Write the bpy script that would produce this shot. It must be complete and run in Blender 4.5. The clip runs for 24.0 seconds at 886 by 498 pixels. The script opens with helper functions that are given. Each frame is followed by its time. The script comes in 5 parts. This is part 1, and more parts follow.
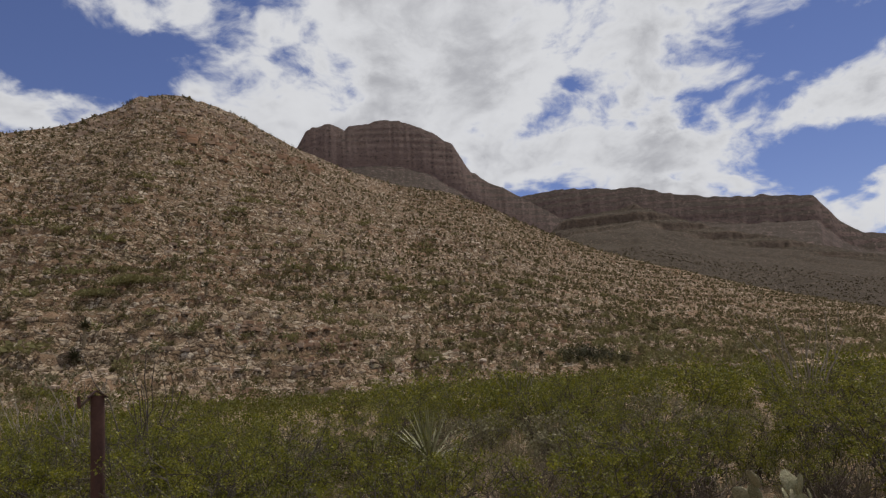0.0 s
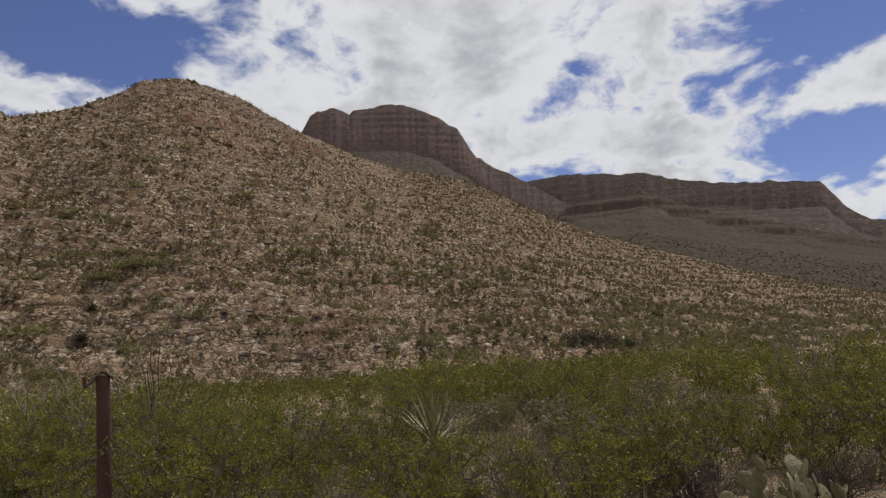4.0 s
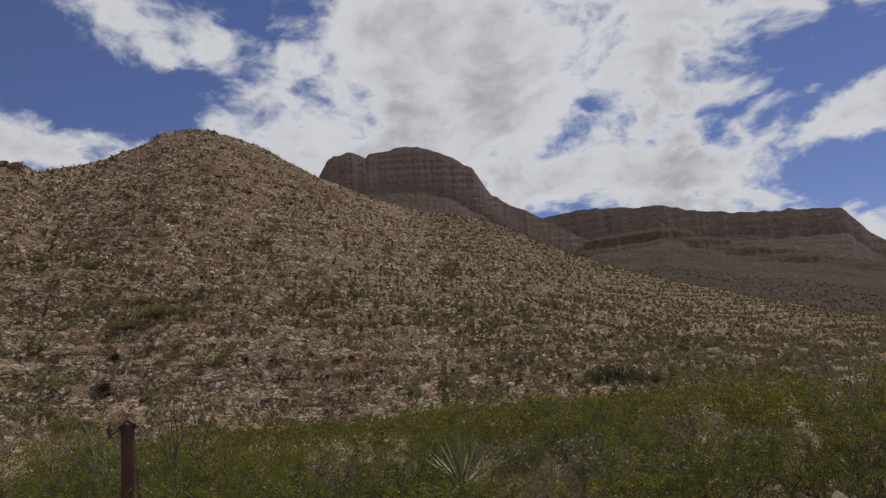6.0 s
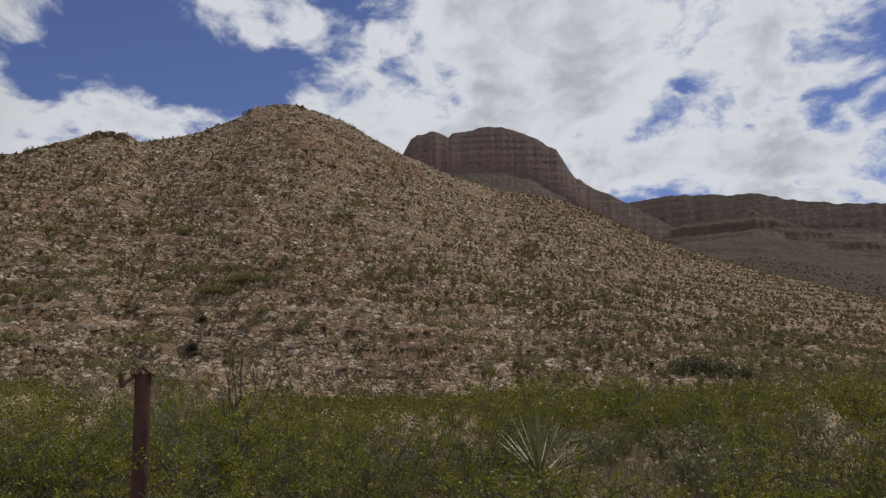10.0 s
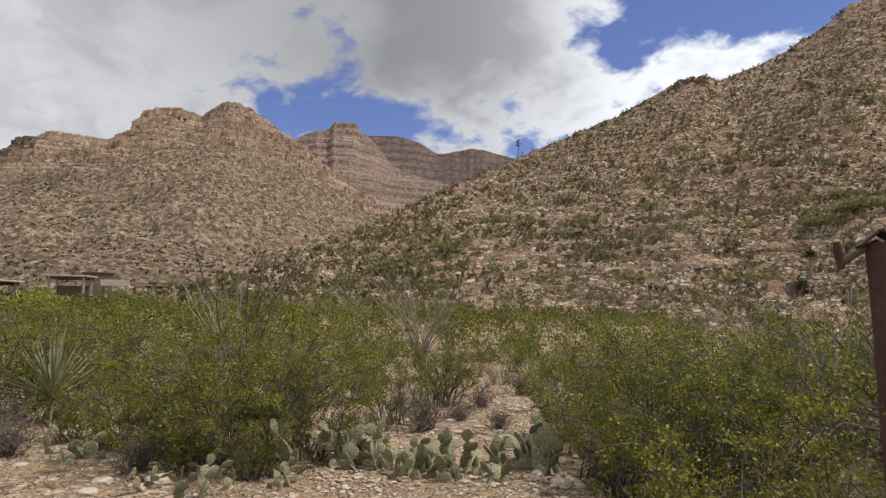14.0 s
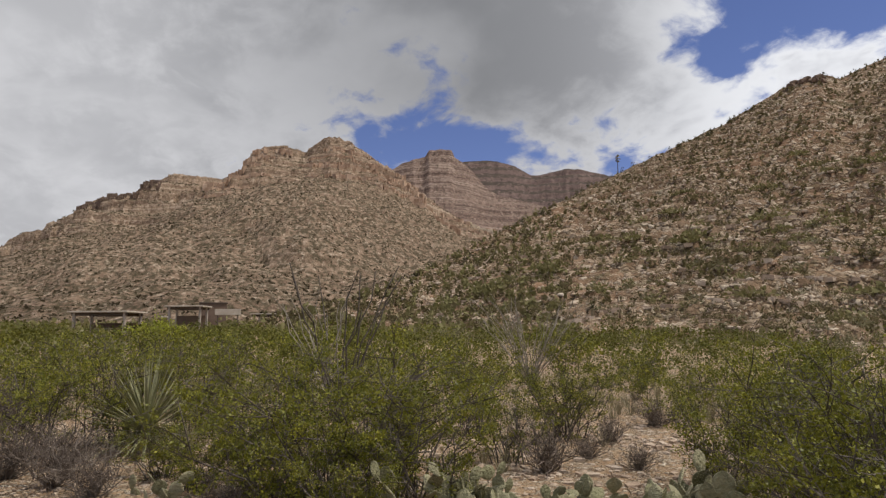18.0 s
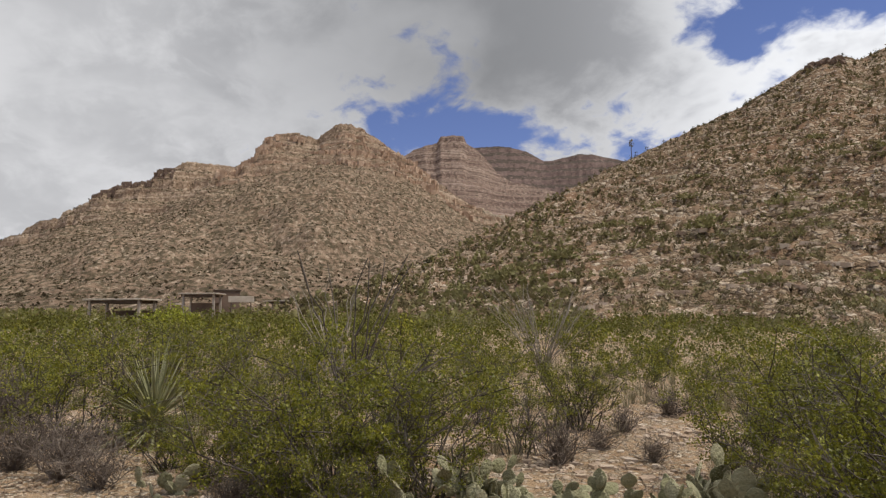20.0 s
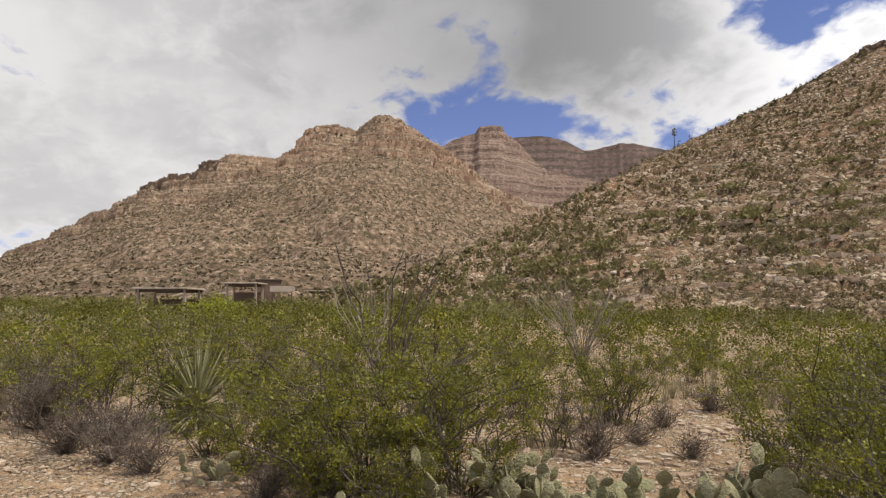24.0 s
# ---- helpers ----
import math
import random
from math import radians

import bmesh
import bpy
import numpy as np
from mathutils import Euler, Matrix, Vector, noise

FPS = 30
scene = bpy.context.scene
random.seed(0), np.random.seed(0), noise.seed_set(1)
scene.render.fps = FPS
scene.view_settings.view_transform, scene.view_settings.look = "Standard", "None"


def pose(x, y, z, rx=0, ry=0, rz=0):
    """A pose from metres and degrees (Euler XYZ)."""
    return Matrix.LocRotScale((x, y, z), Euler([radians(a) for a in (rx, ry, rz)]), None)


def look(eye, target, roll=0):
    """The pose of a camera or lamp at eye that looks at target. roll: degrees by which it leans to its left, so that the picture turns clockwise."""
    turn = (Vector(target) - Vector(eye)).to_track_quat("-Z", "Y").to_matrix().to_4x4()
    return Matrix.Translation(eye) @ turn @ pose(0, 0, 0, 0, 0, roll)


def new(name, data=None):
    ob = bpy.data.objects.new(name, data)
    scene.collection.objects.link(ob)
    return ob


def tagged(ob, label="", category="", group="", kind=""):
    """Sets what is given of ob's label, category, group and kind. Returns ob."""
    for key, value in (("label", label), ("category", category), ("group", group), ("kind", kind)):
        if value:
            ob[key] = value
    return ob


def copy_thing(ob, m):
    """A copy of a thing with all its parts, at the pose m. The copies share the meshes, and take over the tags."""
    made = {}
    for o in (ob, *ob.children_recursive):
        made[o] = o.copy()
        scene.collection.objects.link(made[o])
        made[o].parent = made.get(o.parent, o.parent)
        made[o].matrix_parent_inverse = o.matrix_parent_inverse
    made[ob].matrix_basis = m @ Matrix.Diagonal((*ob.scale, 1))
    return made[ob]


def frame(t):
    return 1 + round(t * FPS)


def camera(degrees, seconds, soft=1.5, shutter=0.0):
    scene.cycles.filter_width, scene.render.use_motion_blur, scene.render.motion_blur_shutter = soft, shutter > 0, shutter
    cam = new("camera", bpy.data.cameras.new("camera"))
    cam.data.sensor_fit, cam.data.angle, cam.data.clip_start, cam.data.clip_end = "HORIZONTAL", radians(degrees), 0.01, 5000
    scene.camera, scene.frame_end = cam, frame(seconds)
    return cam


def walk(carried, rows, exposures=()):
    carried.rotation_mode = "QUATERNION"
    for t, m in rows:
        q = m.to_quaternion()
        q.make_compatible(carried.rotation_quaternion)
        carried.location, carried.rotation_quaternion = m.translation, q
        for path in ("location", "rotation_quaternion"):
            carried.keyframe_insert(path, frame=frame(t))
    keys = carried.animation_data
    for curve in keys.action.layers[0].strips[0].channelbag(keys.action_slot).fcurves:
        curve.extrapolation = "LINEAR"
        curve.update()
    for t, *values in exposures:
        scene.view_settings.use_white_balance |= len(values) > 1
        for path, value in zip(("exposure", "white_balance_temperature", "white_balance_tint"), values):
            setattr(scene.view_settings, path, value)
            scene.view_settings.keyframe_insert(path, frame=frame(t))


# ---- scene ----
cam = camera(70.46, 24.0, soft=1.35)
# seconds, place in metres, turn in degrees
ROWS = [
    (0.0, -0.000, 0.000, 1.600, 99.64, 3.49, 0.59),
    (0.5, 0.005, 0.085, 1.598, 99.62, 3.36, 1.09),
    (1.0, -0.009, 0.148, 1.580, 99.55, 3.04, 1.30),
    (1.5, -0.015, 0.169, 1.580, 99.44, 2.94, 1.01),
    (3.5, -0.007, 0.023, 1.595, 98.31, 2.74, 0.62),
    (4.0, -0.006, 0.038, 1.585, 98.30, 3.19, 0.98),
    (4.5, -0.021, 0.049, 1.600, 100.91, 3.41, 1.38),
    (5.0, -0.024, -0.014, 1.589, 102.55, 3.58, 2.51),
    (5.5, -0.037, -0.038, 1.589, 102.40, 3.37, 3.13),
    (6.0, -0.045, 0.084, 1.582, 102.01, 4.66, 2.93),
    (6.5, -0.052, 0.171, 1.559, 101.06, 3.21, 1.57),
    (7.0, -0.077, 0.164, 1.534, 98.15, 4.93, -2.48),
    (7.5, -0.055, 0.302, 1.528, 95.21, 2.41, -5.01),
    (8.0, -0.034, 0.446, 1.529, 94.03, -0.58, -6.40),
    (8.5, -0.053, 0.592, 1.536, 96.46, 2.10, -3.78),
    (9.0, -0.092, 0.665, 1.537, 99.97, 3.73, -4.80),
    (9.5, -0.121, 0.871, 1.512, 100.31, 2.53, -1.39),
    (10.0, -0.150, 1.250, 1.465, 100.58, 1.04, 9.58),
    (10.5, -0.271, 1.374, 1.472, 99.92, 2.79, 15.69),
    (11.0, -0.389, 1.315, 1.487, 99.79, 4.52, 20.78),
    (11.5, -0.322, 1.254, 1.407, 99.11, 2.11, 30.45),
    (13.5, -1.297, 2.561, 1.265, 97.03, -0.50, 53.66),
    (14.0, -1.736, 2.780, 1.208, 95.44, -0.68, 60.27),
    (14.5, -2.211, 2.804, 1.195, 94.86, 0.78, 64.06),
    (15.0, -2.482, 3.003, 1.178, 94.51, 1.40, 67.84),
    (15.5, -2.720, 3.155, 1.142, 94.81, 0.03, 72.16),
    (16.0, -2.857, 3.287, 1.142, 94.47, 0.59, 72.30),
    (16.5, -2.762, 3.115, 1.110, 94.45, 0.22, 72.01),
    (17.0, -2.806, 3.142, 1.157, 94.36, 0.80, 69.15),
    (17.5, -2.832, 3.096, 1.225, 97.50, -0.13, 69.90),
    (18.0, -2.767, 3.093, 1.152, 97.60, 0.28, 69.32),
    (18.5, -2.763, 3.088, 1.153, 97.18, -0.19, 70.33),
    (20.5, -2.937, 3.199, 1.192, 95.41, 1.11, 70.47),
    (21.0, -2.879, 3.174, 1.162, 95.21, 5.09, 72.08),
    (21.5, -2.893, 3.221, 1.136, 93.68, 3.43, 72.84),
    (22.0, -2.984, 3.187, 1.155, 92.22, 2.49, 71.92),
    (22.5, -2.964, 3.176, 1.158, 91.76, -0.38, 72.57),
    (23.0, -2.905, 3.207, 1.175, 91.62, 1.77, 73.22),
    (23.5, -3.026, 3.179, 1.229, 93.16, 0.29, 72.99),
    (24.0, -2.889, 3.208, 1.210, 95.52, -0.08, 73.92),
]
EXPOSURE = [(0.0, -1.05, 6550, 11), (1.0, -1.08, 6550, 11), (4.0, -0.97, 6550, 11), (5.0, -1.08, 6500, 11), (6.0, -1.2, 6450, 11), (7.0, -1.1, 6500, 11), (8.0, -0.75, 6450, 11), (8.5, -0.7, 6350, 10), (9.0, -0.85, 6150, 9),
            (10.0, -1.05, 6350, 10), (11.5, -0.7, 6450, 11), (14.0, -0.4, 6450, 10), (15.0, -0.4, 6450, 10), (16.0, -0.52, 6500, 11), (17.0, -0.5, 6500, 11), (18.0, -0.66, 6500, 11),
            (21.0, -0.45, 6650, 10), (22.0, -0.34, 6850, 10), (23.0, -0.22, 6950, 11), (24.0, -0.34, 6800, 11)]
walk(cam, [(t, pose(*p)) for t, *p in ROWS], EXPOSURE)

# ---- sky and sun ----
SUN_AZ, SUN_EL = radians(-32), radians(62)      # azimuth from +y to the left
sun_way = Vector((-math.sin(SUN_AZ) * math.cos(SUN_EL), math.cos(SUN_AZ) * math.cos(SUN_EL), math.sin(SUN_EL)))
sun = new("sun", bpy.data.lights.new("sun", "SUN"))
sun.data.energy, sun.data.angle, sun.data.color = 5.0, radians(1.0), (1.0, 0.95, 0.87)
sun.matrix_world = look((0, 0, 60), Vector((0, 0, 60)) - sun_way)

world = bpy.data.worlds.new("sky")
scene.world = world
world.use_nodes = True


class Nodes:
    """A short way to write node trees."""

    def __init__(self, tree):
        self.tree = tree
        tree.nodes.clear()

    def add(self, kind, inputs=None, **props):
        n = self.tree.nodes.new(kind)
        for k, v in props.items():
            setattr(n, k, v)
        for k, v in (inputs or {}).items():
            if isinstance(v, bpy.types.NodeSocket):
                self.tree.links.new(v, n.inputs[k])
            else:
                n.inputs[k].default_value = v
        return n

    def math(self, op, a, b=0.0, c=0.0, clamp=False):
        return self.add("ShaderNodeMath", {0: a, 1: b, 2: c}, operation=op, use_clamp=clamp).outputs[0]

    def mix(self, fac, a, b):
        n = self.add("ShaderNodeMix", data_type="RGBA", blend_type="MIX")
        for k, v in ((0, fac), (6, a), (7, b)):
            if isinstance(v, bpy.types.NodeSocket):
                self.tree.links.new(v, n.inputs[k])
            else:
                n.inputs[k].default_value = v
        return n.outputs[2]

    def ramp(self, fac, *stops):
        n = self.add("ShaderNodeValToRGB", {0: fac})
        e = n.color_ramp.elements
        while len(e) < len(stops):
            e.new(0.5)
        for el, (pos, col) in zip(e, stops):
            el.position = pos
            el.color = (*col, 1) if len(col) == 3 else col
        return n.outputs[0]

    def noise(self, vec, scale, detail=4, rough=0.55, w=None):
        return self.add("ShaderNodeTexNoise", {"Vector": vec, "Scale": scale, "Detail": detail, "Roughness": rough}).outputs[0]

    def range(self, v, a, b, c=0.0, d=1.0, smooth=False):
        return self.add("ShaderNodeMapRange", {0: v, 1: a, 2: b, 3: c, 4: d}, interpolation_type="SMOOTHSTEP" if smooth else "LINEAR").outputs[0]


def build_sky():
    n = Nodes(world.node_tree)
    sky = n.add("ShaderNodeTexSky", sky_type="NISHITA", sun_disc=False, sun_elevation=SUN_EL, sun_rotation=-SUN_AZ, altitude=900, air_density=1.0, dust_density=0.0, ozone_density=2.5)
    d = n.add("ShaderNodeTexCoord").outputs["Generated"]
    sep = n.add("ShaderNodeSeparateXYZ", {0: d})
    x, y, z = sep.outputs
    # cloud deck: the direction met with a flat layer, flattened near the horizon
    zz = n.math("ADD", n.math("MAXIMUM", z, 0.0), 0.42)
    px, py = n.math("DIVIDE", x, zz), n.math("DIVIDE", y, zz)
    p = n.add("ShaderNodeCombineXYZ", {0: px, 1: py, 2: 0.0}).outputs[0]
    warp = n.add("ShaderNodeTexNoise", {"Vector": p, "Scale": 4.0, "Detail": 3}).outputs[1]
    pw = n.add("ShaderNodeVectorMath", {0: p, 1: n.add("ShaderNodeVectorMath", {0: warp, 3: 0.14}, operation="SCALE").outputs[0]}, operation="ADD").outputs[0]
    base = n.noise(pw, 5.0, 9, 0.56)
    fine = n.noise(pw, 17.0, 6, 0.58)
    cover = n.math("ADD", n.math("MULTIPLY", base, 1.45), n.math("MULTIPLY", fine, 0.55))
    # banks of cloud (+) and clear gaps (-): azimuth, elevation, width, height in degrees, strength
    az = n.math("MULTIPLY", n.math("ARCTAN2", n.math("MULTIPLY", x, -1.0), y), 180 / math.pi)
    el = n.math("MULTIPLY", n.math("ARCSINE", z), 180 / math.pi)
    total = n.math("ADD", cover, -0.40)
    for a, e, w, h, s in BANKS:
        u = n.math("DIVIDE", n.math("SUBTRACT", az, a), w)
        v = n.math("DIVIDE", n.math("SUBTRACT", el, e), h)
        r2 = n.math("ADD", n.math("MULTIPLY", u, u), n.math("MULTIPLY", v, v))
        g = n.math("EXPONENT", n.math("MULTIPLY", r2, -1.0))
        total = n.math("ADD", total, n.math("MULTIPLY", g, s))
    mask = n.range(total, 0.45, 0.71, smooth=True)
    billow = n.noise(pw, 2.6, 5, 0.52)
    puffs = n.noise(pw, 9.0, 6, 0.6)
    # a grey-bellied bank over the valley, brighter cloud to both sides of it
    u = n.math("DIVIDE", n.math("SUBTRACT", az, 69.0), 16.0)
    belly = n.math("MULTIPLY", n.math("EXPONENT", n.math("MULTIPLY", n.math("MULTIPLY", u, u), -1.0)), n.range(el, 15, 23, smooth=True))
    dull = n.range(az, 38, 61, smooth=True)
    white = n.mix(dull, (1.38, 1.41, 1.46, 1), (0.84, 0.85, 0.88, 1))
    dark = n.mix(dull, (0.84, 0.86, 0.92, 1), (0.54, 0.55, 0.58, 1))
    left = n.range(az, 80, 100, smooth=True)
    white, dark = n.mix(left, white, (0.98, 0.99, 1.02, 1)), n.mix(left, dark, (0.76, 0.77, 0.80, 1))
    share = n.range(dull, 0.0, 1.0, 0.45, 0.12)
    lumps = n.math("ADD", n.math("MULTIPLY", billow, n.math("SUBTRACT", 1.0, share)), n.math("MULTIPLY", puffs, share))
    soft = n.math("MULTIPLY", n.range(total, 0.62, 1.0, smooth=True), n.range(lumps, 0.40, 0.60, smooth=True))
    cloud = n.mix(soft, white, dark)
    cloud = n.mix(n.math("MULTIPLY", belly, n.range(billow, 0.30, 0.60, 0.55, 1.0)), cloud, (0.36, 0.37, 0.39, 1))
    blue = n.add("ShaderNodeVectorMath", {0: sky.outputs[0], 1: (0.132, 0.120, 0.152)}, operation="MULTIPLY").outputs[0]
    col = n.mix(mask, blue, cloud)
    n.add("ShaderNodeOutputWorld", {0: n.add("ShaderNodeBackground", {0: col, 1: 1.0}).outputs[0]})


# azimuth, elevation, width, height, strength
BANKS = [
    (34, 25, 7, 4, -0.42), (39, 28, 5, 3.5, -0.32), (25, 25, 6, 2.2, -0.20), (-27, 18.5, 4, 2, -0.24), (-33, 13.4, 6, 2.4, -0.36),
    (-36, 22, 6, 2.6, -0.36), (-7, 23, 6, 4, 0.22), (70, 17, 7, 2.4, -0.45), (54.5, 18.5, 2.6, 3, -0.08), (43, 21.5, 3, 2.5, -0.24),
    (34, 20, 4, 2.0, 0.16), (24, 30, 9, 2.6, 0.18), (-2, 29, 15, 6, 0.26), (-34, 17, 8, 1.5, 0.24), (-16, 16, 11, 3, 0.22),
    (5, 20, 8, 2.5, 0.18), (47, 18.5, 5, 3, 0.24), (37, 21.5, 4, 2, 0.20), (60, 27, 11, 6, 0.26), (92, 22, 26, 10, 0.34), (106, 9, 14, 6, 0.30),
]
build_sky()

# ---- materials ----


def material(name, colours, scale=3.0, rough=0.9, bump=0.3, bump_scale=20.0, bump_size=0.02, fine=None, spots=None, per="object", translucent=0.0, spec=0.2, detail=6, lie=1.0, single=0.5):
    """A surface whose colours run along a noise; fine: (scale, strength) of a second, smaller one; spots: (scale, colour, share)."""
    m = bpy.data.materials.new(name)
    m.use_nodes = True
    n = Nodes(m.node_tree)
    pos = n.add("ShaderNodeNewGeometry").outputs["Position"] if per != "object" else n.add("ShaderNodeTexCoord").outputs["Object"]
    if lie != 1.0:
        pos = n.add("ShaderNodeVectorMath", {0: pos, 1: (1, 1, lie)}, operation="MULTIPLY").outputs[0]
    f = n.noise(pos, scale, detail, 0.6)
    if fine:
        f = n.math("ADD", n.math("MULTIPLY", f, 1 - fine[1]), n.math("MULTIPLY", n.noise(pos, fine[0], 5, 0.65), fine[1]))
    if per == "island":
        f = n.math("ADD", n.math("MULTIPLY", f, 1.0 - single), n.math("MULTIPLY", n.add("ShaderNodeNewGeometry").outputs["Random Per Island"], single))
    if per == "object":
        f = n.math("ADD", f, n.math("MULTIPLY", n.math("SUBTRACT", n.add("ShaderNodeObjectInfo").outputs["Random"], 0.5), 0.12))
    lo, hi = 0.28, 0.72
    if per == "island":
        lo, hi = 0.28 - 0.32 * single, 0.72 + 0.32 * single
    k = len(colours)
    col = n.ramp(f, *[(lo + (hi - lo) * i / max(k - 1, 1), c) for i, c in enumerate(colours)])
    if spots:
        s = n.noise(pos, spots[0], 7, 0.72)
        col = n.mix(n.range(s, spots[2] - 0.06, spots[2] + 0.06, 1.0, 0.0), col, (*spots[1], 1))
    b = n.add("ShaderNodeBump", {"Height": n.noise(pos, bump_scale, 6, 0.65), "Strength": bump, "Distance": bump_size})
    s = n.add("ShaderNodeBsdfPrincipled", {"Base Color": col, "Roughness": rough, "Normal": b.outputs[0], "Specular IOR Level": spec})
    out = s.outputs[0]
    if translucent:
        tr = n.add("ShaderNodeBsdfTranslucent", {"Color": col})
        out = n.add("ShaderNodeMixShader", {0: translucent, 1: out, 2: tr.outputs[0]}).outputs[0]
    n.add("ShaderNodeOutputMaterial", {0: out})
    return m


def stony(name, soil, stones, scale, share, lie, bump, plants=None, tinge=None, gap_shade=0.6):
    """Bare soil strewn with angular stones of two sizes, the shade in the gaps between them painted dark."""
    m = bpy.data.materials.new(name)
    m.use_nodes = True
    n = Nodes(m.node_tree)
    pos = n.add("ShaderNodeNewGeometry").outputs["Position"]
    pos = n.add("ShaderNodeVectorMath", {0: pos, 1: (1, 1, lie)}, operation="MULTIPLY").outputs[0]
    wob = n.add("ShaderNodeTexNoise", {"Vector": pos, "Scale": scale * 1.1, "Detail": 3}).outputs[1]
    wp = n.add("ShaderNodeVectorMath", {0: pos, 1: n.add("ShaderNodeVectorMath", {0: wob, 3: 0.55 / scale}, operation="SCALE").outputs[0]}, operation="ADD").outputs[0]
    wide = n.noise(pos, scale * 0.045, 5, 0.6)
    f = n.math("ADD", n.math("MULTIPLY", wide, 0.5), n.math("MULTIPLY", n.noise(pos, scale * 0.9, 5, 0.7), 0.5))
    col = n.ramp(f, *[(0.36 + 0.28 * q / (len(soil) - 1), c) for q, c in enumerate(soil)])
    if tinge:
        col = n.mix(n.math("MULTIPLY", n.range(n.noise(pos, scale * 0.028, 4, 0.6), 0.42, 0.58), 0.75), col, (*tinge, 1))
    height = n.math("MULTIPLY", f, 0.4)
    for mult, part_of in ((1.0, share), (2.6, share * 0.6)):
        cells = n.add("ShaderNodeTexVoronoi", {"Vector": wp, "Scale": scale * mult, "Randomness": 1.0}, feature="F1")
        rim = n.add("ShaderNodeTexVoronoi", {"Vector": wp, "Scale": scale * mult, "Randomness": 1.0}, feature="DISTANCE_TO_EDGE").outputs[0]
        tone = n.add("ShaderNodeSeparateColor", {0: cells.outputs[1]})
        clumps = n.noise(pos, scale * 0.16 * mult, 4, 0.65)
        here = n.range(n.math("ADD", n.math("MULTIPLY", tone.outputs[0], 0.5), clumps), 1.02 - part_of * 0.5, 1.06 - part_of * 0.5)
        body = n.range(rim, 0.03, 0.12)
        rock = n.ramp(tone.outputs[1], *[(q / (len(stones) - 1), c) for q, c in enumerate(stones)])
        gap = n.math("MULTIPLY", here, n.range(rim, 0.0, 0.08, gap_shade, 0.0))
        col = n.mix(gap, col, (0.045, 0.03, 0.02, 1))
        col = n.mix(n.math("MULTIPLY", here, body), col, rock)
        height = n.math("ADD", height, n.math("MULTIPLY", n.math("MULTIPLY", here, n.range(rim, 0.0, 0.25)), 0.8 / mult))
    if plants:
        # dark streaks paint the shade under low ledges running across the slope
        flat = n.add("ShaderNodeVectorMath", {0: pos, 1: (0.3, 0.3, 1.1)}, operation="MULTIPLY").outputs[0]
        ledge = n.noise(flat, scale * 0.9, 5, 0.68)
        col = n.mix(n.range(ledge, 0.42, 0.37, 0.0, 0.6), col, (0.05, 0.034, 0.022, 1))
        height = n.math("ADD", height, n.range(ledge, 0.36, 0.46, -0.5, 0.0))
        spread = n.math("MULTIPLY", n.range(n.noise(pos, scale * 0.30, 6, 0.7), 0.55, 0.66), 0.6)
        col = n.mix(spread, col, n.ramp(n.noise(pos, scale * 1.8, 4, 0.7), (0.35, plants[0]), (0.65, plants[1])))
    b = n.add("ShaderNodeBump", {"Height": n.math("ADD", height, n.math("MULTIPLY", n.noise(pos, scale * 6, 4, 0.7), 0.25)), "Strength": 1.0, "Distance": bump * 1.3})
    s = n.add("ShaderNodeBsdfPrincipled", {"Base Color": col, "Roughness": 0.95, "Normal": b.outputs[0], "Specular IOR Level": 0.1})
    n.add("ShaderNodeOutputMaterial", {0: s.outputs[0]})
    return m


GRAVEL = stony("pale_gravel", [(0.27, 0.170, 0.094), (0.39, 0.262, 0.152), (0.49, 0.350, 0.218)], [(0.31, 0.215, 0.132), (0.48, 0.36, 0.235), (0.62, 0.50, 0.355), (0.74, 0.64, 0.50)], 17.0, 0.62, 1.0, 0.05, gap_shade=0.55)
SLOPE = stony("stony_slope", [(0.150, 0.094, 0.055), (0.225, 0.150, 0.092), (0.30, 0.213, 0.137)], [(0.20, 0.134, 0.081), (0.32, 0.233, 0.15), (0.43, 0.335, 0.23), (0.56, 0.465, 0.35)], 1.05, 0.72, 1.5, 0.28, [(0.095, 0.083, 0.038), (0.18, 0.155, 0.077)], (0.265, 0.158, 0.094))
ROCK = material("limestone", [(0.31, 0.215, 0.145), (0.45, 0.345, 0.25), (0.58, 0.48, 0.375)], 1.2, 0.92, 0.8, 14, 0.05, (6, 0.4), per="island")
CHIP = material("stone_chip", [(0.13, 0.085, 0.055), (0.27, 0.188, 0.12), (0.40, 0.30, 0.20), (0.56, 0.46, 0.345)], 1.2, 0.92, 0.6, 40, 0.01, per="island", single=0.8)
SCRUB = material("hill_scrub", [(0.082, 0.070, 0.033), (0.130, 0.110, 0.052), (0.195, 0.160, 0.082), (0.29, 0.232, 0.14)], 0.12, 0.95, 0.0, 5, 0.05, per="island", spec=0.05, translucent=0.3)
CREOSOTE = material("creosote_leaf", [(0.046, 0.052, 0.010), (0.116, 0.121, 0.015), (0.24, 0.231, 0.023), (0.41, 0.372, 0.038)], 3.6, 0.5, 0.0, 30, 0.01, per="island", translucent=0.30, single=0.2, spec=0.3)
THICKET = material("dark_thicket_leaf", [(0.042, 0.046, 0.010), (0.085, 0.087, 0.015), (0.145, 0.140, 0.024), (0.25, 0.222, 0.042)], 1.3, 0.6, 0.0, 30, 0.01, per="island", translucent=0.32, single=0.22, spec=0.2)
GREENSCRUB = material("olive_scrub", [(0.135, 0.125, 0.048), (0.205, 0.185, 0.074), (0.285, 0.25, 0.12)], 0.6, 0.8, 0.0, 30, 0.01, per="island", translucent=0.25)
